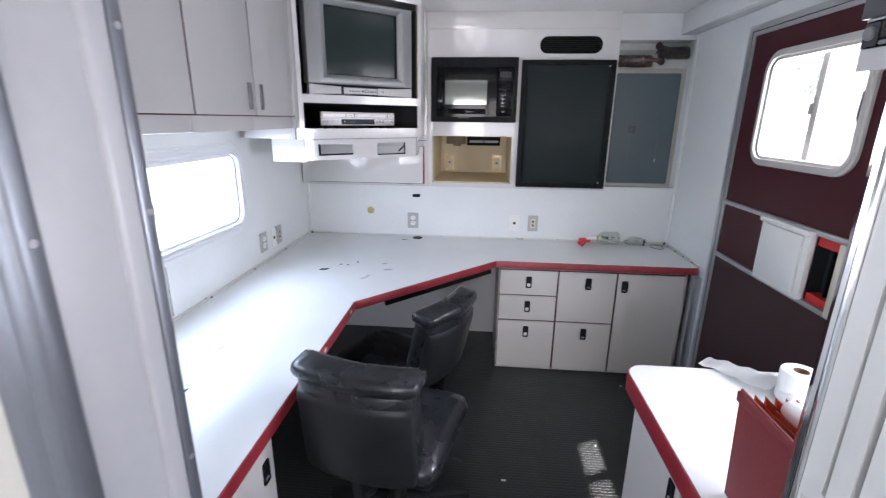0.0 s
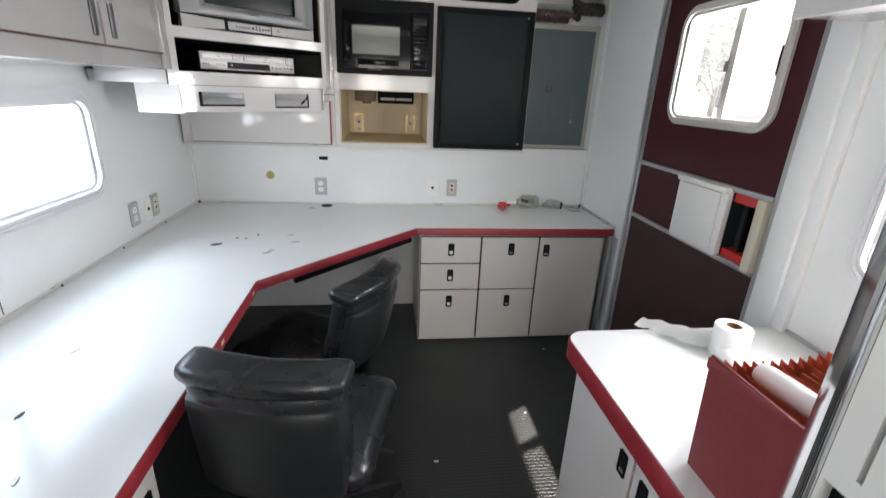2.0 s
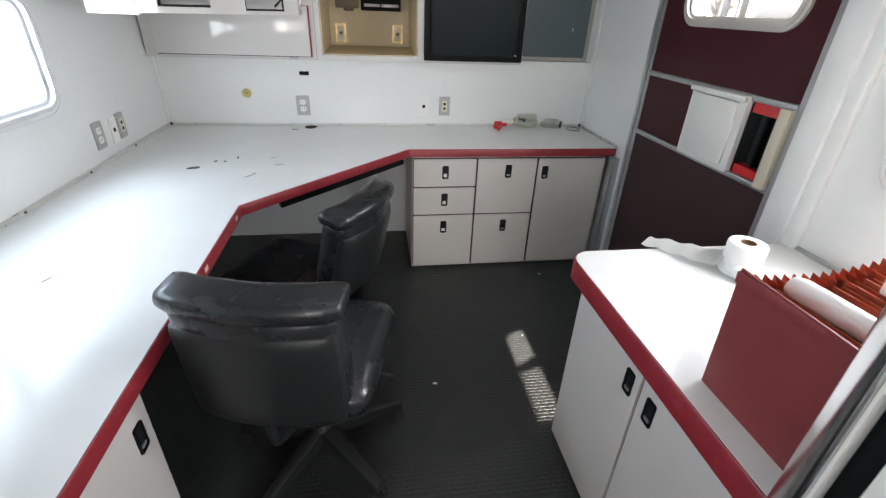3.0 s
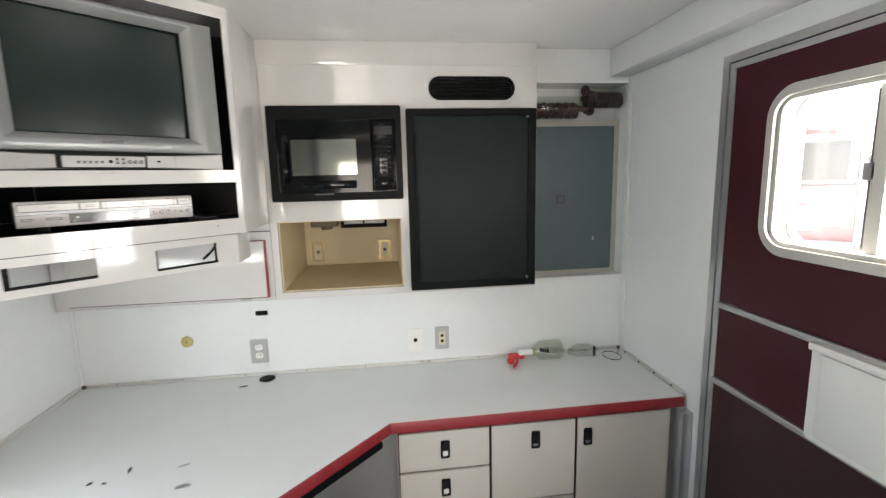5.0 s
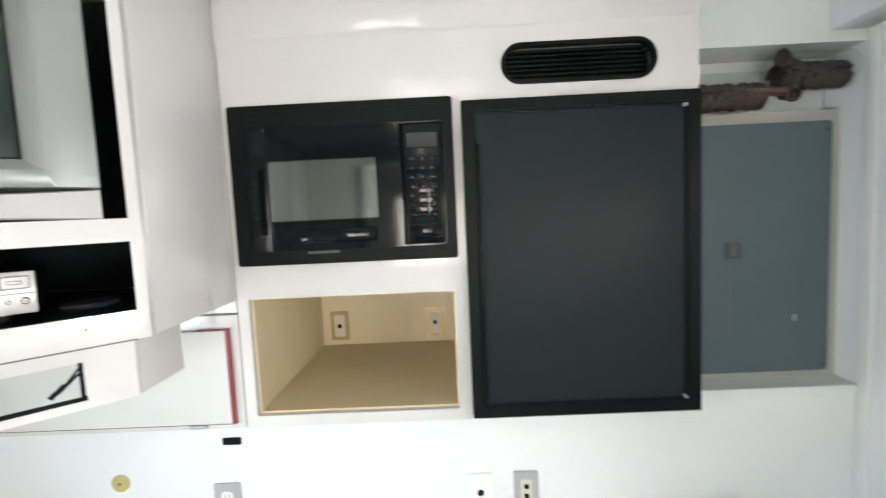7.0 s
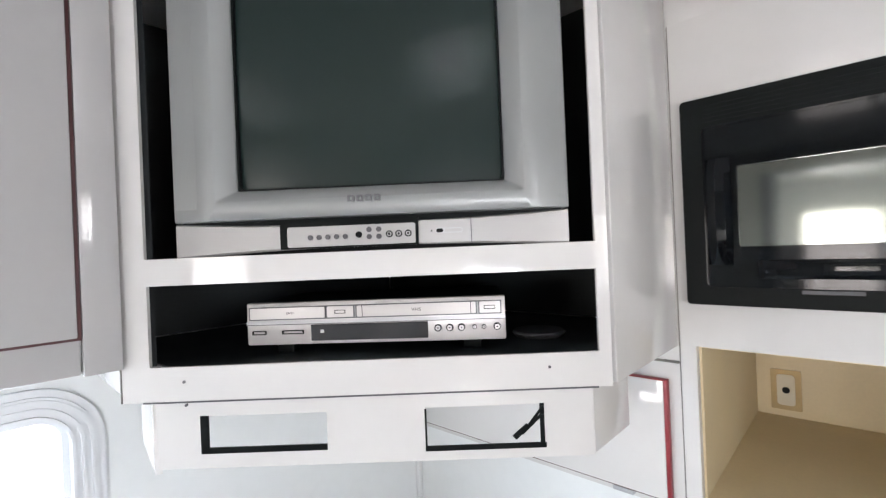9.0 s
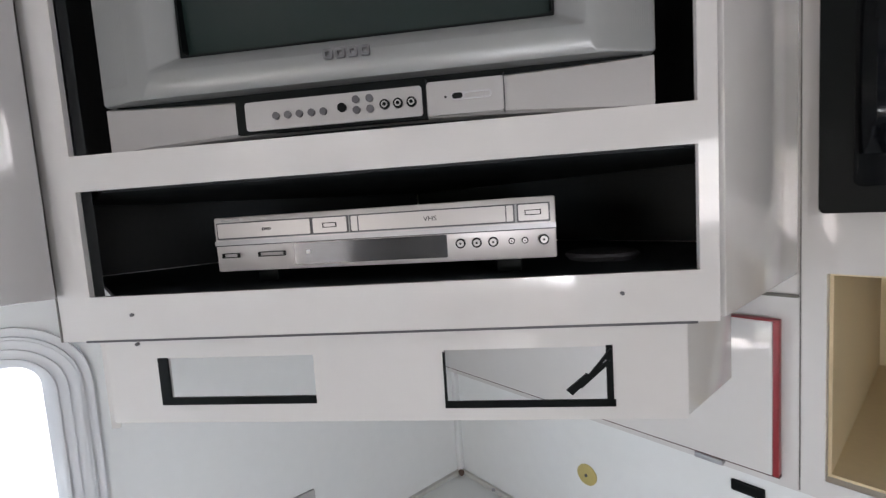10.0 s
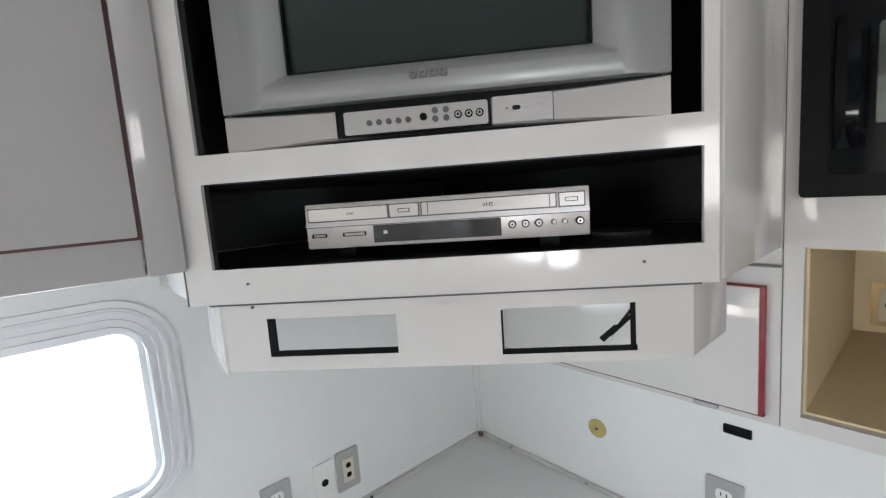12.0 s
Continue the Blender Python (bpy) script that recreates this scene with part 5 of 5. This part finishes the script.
tagged(part("cable_grommet", lathe([(0.0, 0.0), (0.034, 0.0), (0.036, 0.003), (0.026, 0.006), (0.0, 0.004)], 24, Matrix.Translation((-0.331, 3.228, 0.752))), BLACKP), "black round cable grommet in the worktop", "grommet")

bot = thing("spray_bottle", (1.05, 3.17, 0.758), "clear plastic spray bottle with a red trigger, lying", "bottle")
BM_ = pose(0.905, 3.175, 0.806, 0, 90, 4)
part("bottle", lathe([(0.0, 0.0), (0.012, 0.0), (0.012, 0.062), (0.015, 0.070), (0.032, 0.084), (0.045, 0.098), (0.048, 0.110), (0.0455, 0.120), (0.048, 0.130), (0.0455, 0.142), (0.048, 0.154), (0.0455, 0.166), (0.048, 0.178), (0.047, 0.204), (0.040, 0.213), (0.0, 0.206)], 28, BM_), BOTTLEP, bot, "clear ribbed bottle")
part("dip_tube", tube([(0.92, 3.175, 0.806), (1.02, 3.18, 0.795), (1.10, 3.19, 0.772)], 0.003, 6), WHITEP, bot)
part("neck_ring", lathe([(0.0135, 0.064), (0.019, 0.064), (0.019, 0.071), (0.0135, 0.071)], 20, BM_), YELLOW, bot, "amber neck ring")
part("collar", lathe([(0.0, -0.012), (0.017, -0.012), (0.017, 0.014), (0.0135, 0.018), (0.0135, 0.060), (0.0, 0.060)], 20, BM_), WHITEP, bot, "white collar")
part("spray_head", join(box((0.845, 3.160, 0.775), (0.925, 3.190, 0.805), 0.008), box((0.835, 3.135, 0.765), (0.865, 3.165, 0.79), 0.006)), REDP, bot, "red spray head")
part("trigger", tube([(0.885, 3.165, 0.785), (0.875, 3.13, 0.775), (0.855, 3.11, 0.766)], 0.007, 8), REDP, bot)
for k in range(4):
    part("label_bar", box((0.992 + 0.012 * k, 3.1285, 0.820 - 0.003 * k), (0.997 + 0.012 * k, 3.142, 0.838 - 0.003 * k), 0.001), BLACKP, bot)
wrap = thing("plastic_wrap", (1.24, 3.2, 0.758), "crumpled clear plastic wrap beside the bottle", "plastic wrap")
cr = bmesh.new()
bmesh.ops.create_icosphere(cr, subdivisions=3, radius=0.05)
for v in cr.verts:
    v.co = Vector((v.co.x * 1.5, v.co.y * 0.8, max(-0.024, v.co.z * 0.55))) + 0.022 * noise.noise_vector(v.co * 38)
    v.co.z = max(v.co.z, -0.026)
bmesh.ops.transform(cr, matrix=Matrix.Translation((1.235, 3.19, 0.785)), verts=cr.verts[:])
part("film", cr, CLEARP, wrap, smooth=15)
part("cap", cyl((1.285, 3.17, 0.765), (1.30, 3.20, 0.80), 0.006), BLACKP, wrap)

for moved in (bot, wrap):
    moved.location += Vector((-0.03, 0.025, -0.006))

wire = thing("wire_loop", (1.345, 3.18, 0.752), "thin loop of grey wire on the worktop", "wire")
part("loop", tube([(1.345 + 0.042 * math.cos(a), 3.185 + 0.055 * math.sin(a), 0.7555) for a in [2 * math.pi * k / 24 for k in range(25)]], 0.0022, 6), GREYD, wire)
part("tail", tube([(1.385, 3.20, 0.7555), (1.405, 3.235, 0.757), (1.415, 3.24, 0.768)], 0.0022, 6), GREYD, wire)

# ---- things on the side worktop ----
roll_ = thing("paper_roll", (1.205, 1.425, 0.818), "half-used white paper roll with a loose tail", "paper roll")
part("roll", lathe([(0.022, 0.0), (0.050, 0.0), (0.053, 0.004), (0.052, 0.048), (0.053, 0.094), (0.050, 0.099), (0.022, 0.099), (0.022, 0.0)], 40, Matrix.Translation((1.205, 1.425, 0.8183))), PAPER, roll_)
part("core", lathe([(0.019, 0.001), (0.0215, 0.001), (0.0215, 0.100), (0.019, 0.100), (0.019, 0.001)], 24, Matrix.Translation((1.205, 1.425, 0.8183))), CARD, roll_, "brown cardboard core")
tail = bmesh.new()
rows_ = []
for k in range(15):
    s = k / 14
    c_ = Vector((1.155 - 0.12 * s, 1.455 + 0.19 * s, 0)) if s > 0.15 else Vector((1.155, 1.44 + 0.1 * s, 0))
    z0 = 0.821 + 0.035 * (1 - s) ** 2 + 0.004 * math.sin(s * 19)
    wv = Vector((0.040, 0.030, 0)) * (1 - 0.2 * s)
    rows_.append([tail.verts.new(c_ + wv * e + Vector((0, 0, z0 + 0.008 * (1 - s) * (e + 1) + 0.003 * math.sin(7 * s + 3 * e)))) for e in (-1, -0.3, 0.4, 1)])
for a, b in zip(rows_, rows_[1:]):
    for j in range(3):
        tail.faces.new((a[j], a[j + 1], b[j + 1], b[j]))
g = bmesh.ops.solidify(tail, geom=tail.faces[:], thickness=0.0012)
part("loose_sheet", tail, PAPER, roll_, "loose paper tail")
wad = pillow((1.150, 1.345, 0.8185), (1.255, 1.43, 0.862), 0.02, ID, 0.004, 8)
for v in wad.verts:
    v.co += 0.007 * noise.noise_vector(v.co * 45)
    v.co.z = max(v.co.z, 0.8186)
part("crumpled_sheet", wad, PAPER, roll_)

roll_.location += Vector((-0.088, -0.038, -0.058))

fold = thing("expanding_file", (0.98, 0.86, 0.818), "maroon expanding file with rust pleats and papers", "file folder")
fx = prism([(0, 0), (0.395, 0), (0.395, 0.004), (0, 0.004)], 0, 0.285)
FB = basis((0.800, 1.040, 0.8185), (-0.045, -0.999, 0), (0.999, -0.045, 0))
bmesh.ops.transform(fx, matrix=FB, verts=fx.verts[:])
part("front_cover", fx, FOLDER, fold, "maroon card cover")
bx_ = prism([(0, 0), (0.395, 0), (0.395, 0.004), (0, 0.004)], 0, 0.285)
bmesh.ops.transform(bx_, matrix=Matrix.Translation((0.36, 0, 0)) @ FB, verts=bx_.verts[:])
part("back_cover", bx_, FOLDER, fold)
part("cover_hem", join(box((0.792, 0.66, 1.075), (0.8005, 1.04, 1.1), 0.003)), FOLDER, fold)
NP = 32
for y0, y1 in ((1.036, 1.012), (0.650, 0.672)):
    pl = bmesh.new()
    cols = []
    for k in range(NP + 1):
        x = 0.806 + 0.354 * k / NP
        y = y0 if k % 2 == 0 else y1
        cols.append((pl.verts.new((x, y, 0.82)), pl.verts.new((x, y, 1.095 - 0.012 * (k % 2) - 0.02 * math.sin(math.pi * k / NP)))))
    for a, b in zip(cols, cols[1:]):
        pl.faces.new((a[0], a[1], b[1], b[0]))
    bmesh.ops.solidify(pl, geom=pl.faces[:], thickness=0.0015)
    part("gusset", pl, PLEAT, fold, "rust pleated gusset")
for k in range(1, NP):
    x = 0.806 + 0.354 * k / NP
    part("divider", box((x - 0.001, 0.662, 0.822), (x + 0.001, 1.034, 1.040 + 0.022 * abs(k / 16 - 1) + 0.006 * (k % 3)), 0), PLEAT, fold)
pb = lathe([(0.0, 0.0), (0.018, 0.002), (0.022, 0.02), (0.022, 0.30), (0.020, 0.318), (0.0, 0.32)], 18, Matrix.Translation((0.878, 1.005, 1.080)) @ pose(0, 0, 0, 92, 0, 6))
part("rolled_envelope", pb, PAPER, fold, "white padded envelope rolled up inside")
part("paper_sheet", box((1.055, 0.72, 0.93), (1.058, 0.98, 1.115), 0, ID), PAPER, fold)

fold.matrix_basis = Matrix.Translation((0.900, 0.812, 0.7602)) @ pose(0, 0, 0, 0, -3, 3)

# floor litter
for x, y, w in ((0.745, 2.055, 0.008), (0.27, 1.78, 0.020), (1.03, 2.62, 0.014)):
    tagged(part("litter", box((x - w / 2, y - 0.004, 0.0003), (x + w / 2, y + 0.004, 0.004), 0.001), PAPER), "tiny pale scrap on the dark floor", "scrap", "litter on the floor")

# ---- outside ----
structure("ground", box((-300, -300, -1.05), (300, 300, -1.0), 0), CONCRETE, "pale sunlit concrete yard", "ground")


def fire_truck(m, label):
    t = thing("fire_truck", (0, 0, 0), label, "truck")
    part("body", box((-3.2, -1.2, 0.55), (1.6, 1.2, 1.75), 0.05), TRUCKRED, t)
    part("upper_body", box((-3.2, -1.2, 1.75), (1.6, 1.2, 2.9), 0.05), TRUCKWHITE, t)
    part("cab", join(box((1.65, -1.2, 0.55), (3.6, 1.2, 1.75), 0.08)), TRUCKRED, t)
    cu = part("cab_top", box((1.65, -1.17, 1.75), (3.45, 1.17, 2.75), 0.10), TRUCKWHITE, t)
    for s in (-1, 1):
        for x0, x1 in ((1.8, 2.5), (2.6, 3.3)):
            part("side_window", box((x0, s * 1.18 - 0.02, 1.85), (x1, s * 1.18 + 0.02, 2.5), 0.01), SCREEN, cu)
        for k in range(3):
            part("locker_door", box((-3.0 + k * 1.5, s * 1.21 - 0.02, 0.75), (-1.65 + k * 1.5, s * 1.21 + 0.02, 1.65), 0.01), TRUCKRED, t)
        for x in (-2.0, 2.4):
            w = part("wheel", cyl((x, s * 0.95, 0.5), (x, s * 1.25, 0.5), 0.5, n=28, bev=0.05), TYRE, t)
            part("rim", cyl((x, s * 1.20, 0.5), (x, s * 1.26, 0.5), 0.28, n=20), SILVER, w)
    part("windscreen", box((3.43, -1.0, 1.85), (3.47, 1.0, 2.6), 0.01), SCREEN, cu)
    part("bumper", box((3.6, -1.2, 0.4), (3.85, 1.2, 0.7), 0.04), CHROME, t)
    part("front_grille", box((3.58, -0.55, 0.85), (3.64, 0.55, 1.35), 0.02), CHROME, t)
    part("front_band", box((3.58, -1.15, 1.42), (3.63, 1.15, 1.60), 0.01), TRUCKWHITE, t, "white band across the nose")
    for s in (-1, 1):
        part("headlight", box((3.58, s * 0.87 - 0.2, 0.95), (3.66, s * 0.87 + 0.2, 1.25), 0.03), PLATE, t)
        part("mirror", box((3.1, s * 1.45 - 0.08, 1.8), (3.2, s * 1.45 + 0.08, 2.3), 0.03), RUBBER, cu)
    part("light_bar", box((2.2, -0.8, 2.75), (2.6, 0.8, 2.9), 0.04), REDP, cu)
    part("stripe", join(box((-3.2, -1.215, 1.70), (3.6, -1.2, 1.80), 0), box((-3.2, 1.2, 1.70), (3.6, 1.215, 1.80), 0)), TRUCKWHITE, t)
    t.matrix_basis = m @ Matrix.Diagonal((1.15, 1.15, 1.28, 1))
    return t


fire_truck(pose(13.5, 14.6, -1.0, 0, 0, -134), "red and white fire truck parked in the yard")
fire_truck(pose(15.4, 11.6, -1.0, 0, 0, -138), "red and white fire truck parked beside another truck")


def tree(m, seed):
    random.seed(seed)
    t = thing("tree", (0, 0, 0), "leafy green tree beyond the yard", "tree")
    tr = cyl((0, 0, 0), (0.1, 0, 3.2), 0.22, 0.12, n=10)
    for k in range(7):
        a = 2 * math.pi * k / 7
        tr = cyl((0.08, 0, 2.2 + 0.15 * k), (1.6 * math.cos(a), 1.6 * math.sin(a), 3.6 + 0.3 * k), 0.07, 0.02, n=6, bm=tr)
    part("trunk", tr, BARK, t)
    verts, faces = [], []
    for _ in range(2600):
        d = Vector((random.gauss(0, 1), random.gauss(0, 1), random.gauss(0, 0.8))).normalized() * (random.random() ** 0.4)
        c = Vector((d.x * 2.6, d.y * 2.6, 4.8 + d.z * 2.0)) * (1 + 0.12 * noise.noise(d * 3))
        u = Vector((random.gauss(0, 1), random.gauss(0, 1), random.gauss(0, 1))).normalized() * 0.17
        w = u.orthogonal().normalized() * 0.09
        i = len(verts)
        verts += [c - u, c + w, c + u, c - w]
        faces.append((i, i + 1, i + 2, i + 3))
    me = bpy.data.meshes.new("crown")
    me.from_pydata(verts, [], faces)
    me.materials.append(LEAFM)
    cr_ = new("crown", me)
    cr_.parent = t
    tagged(cr_, kind="stuff")
    t.matrix_basis = m


tree(pose(19, 26, -1.0), 3)
tree(pose(25, 28, -1.0), 5)
tree(pose(-24, 6, -1.0), 7)
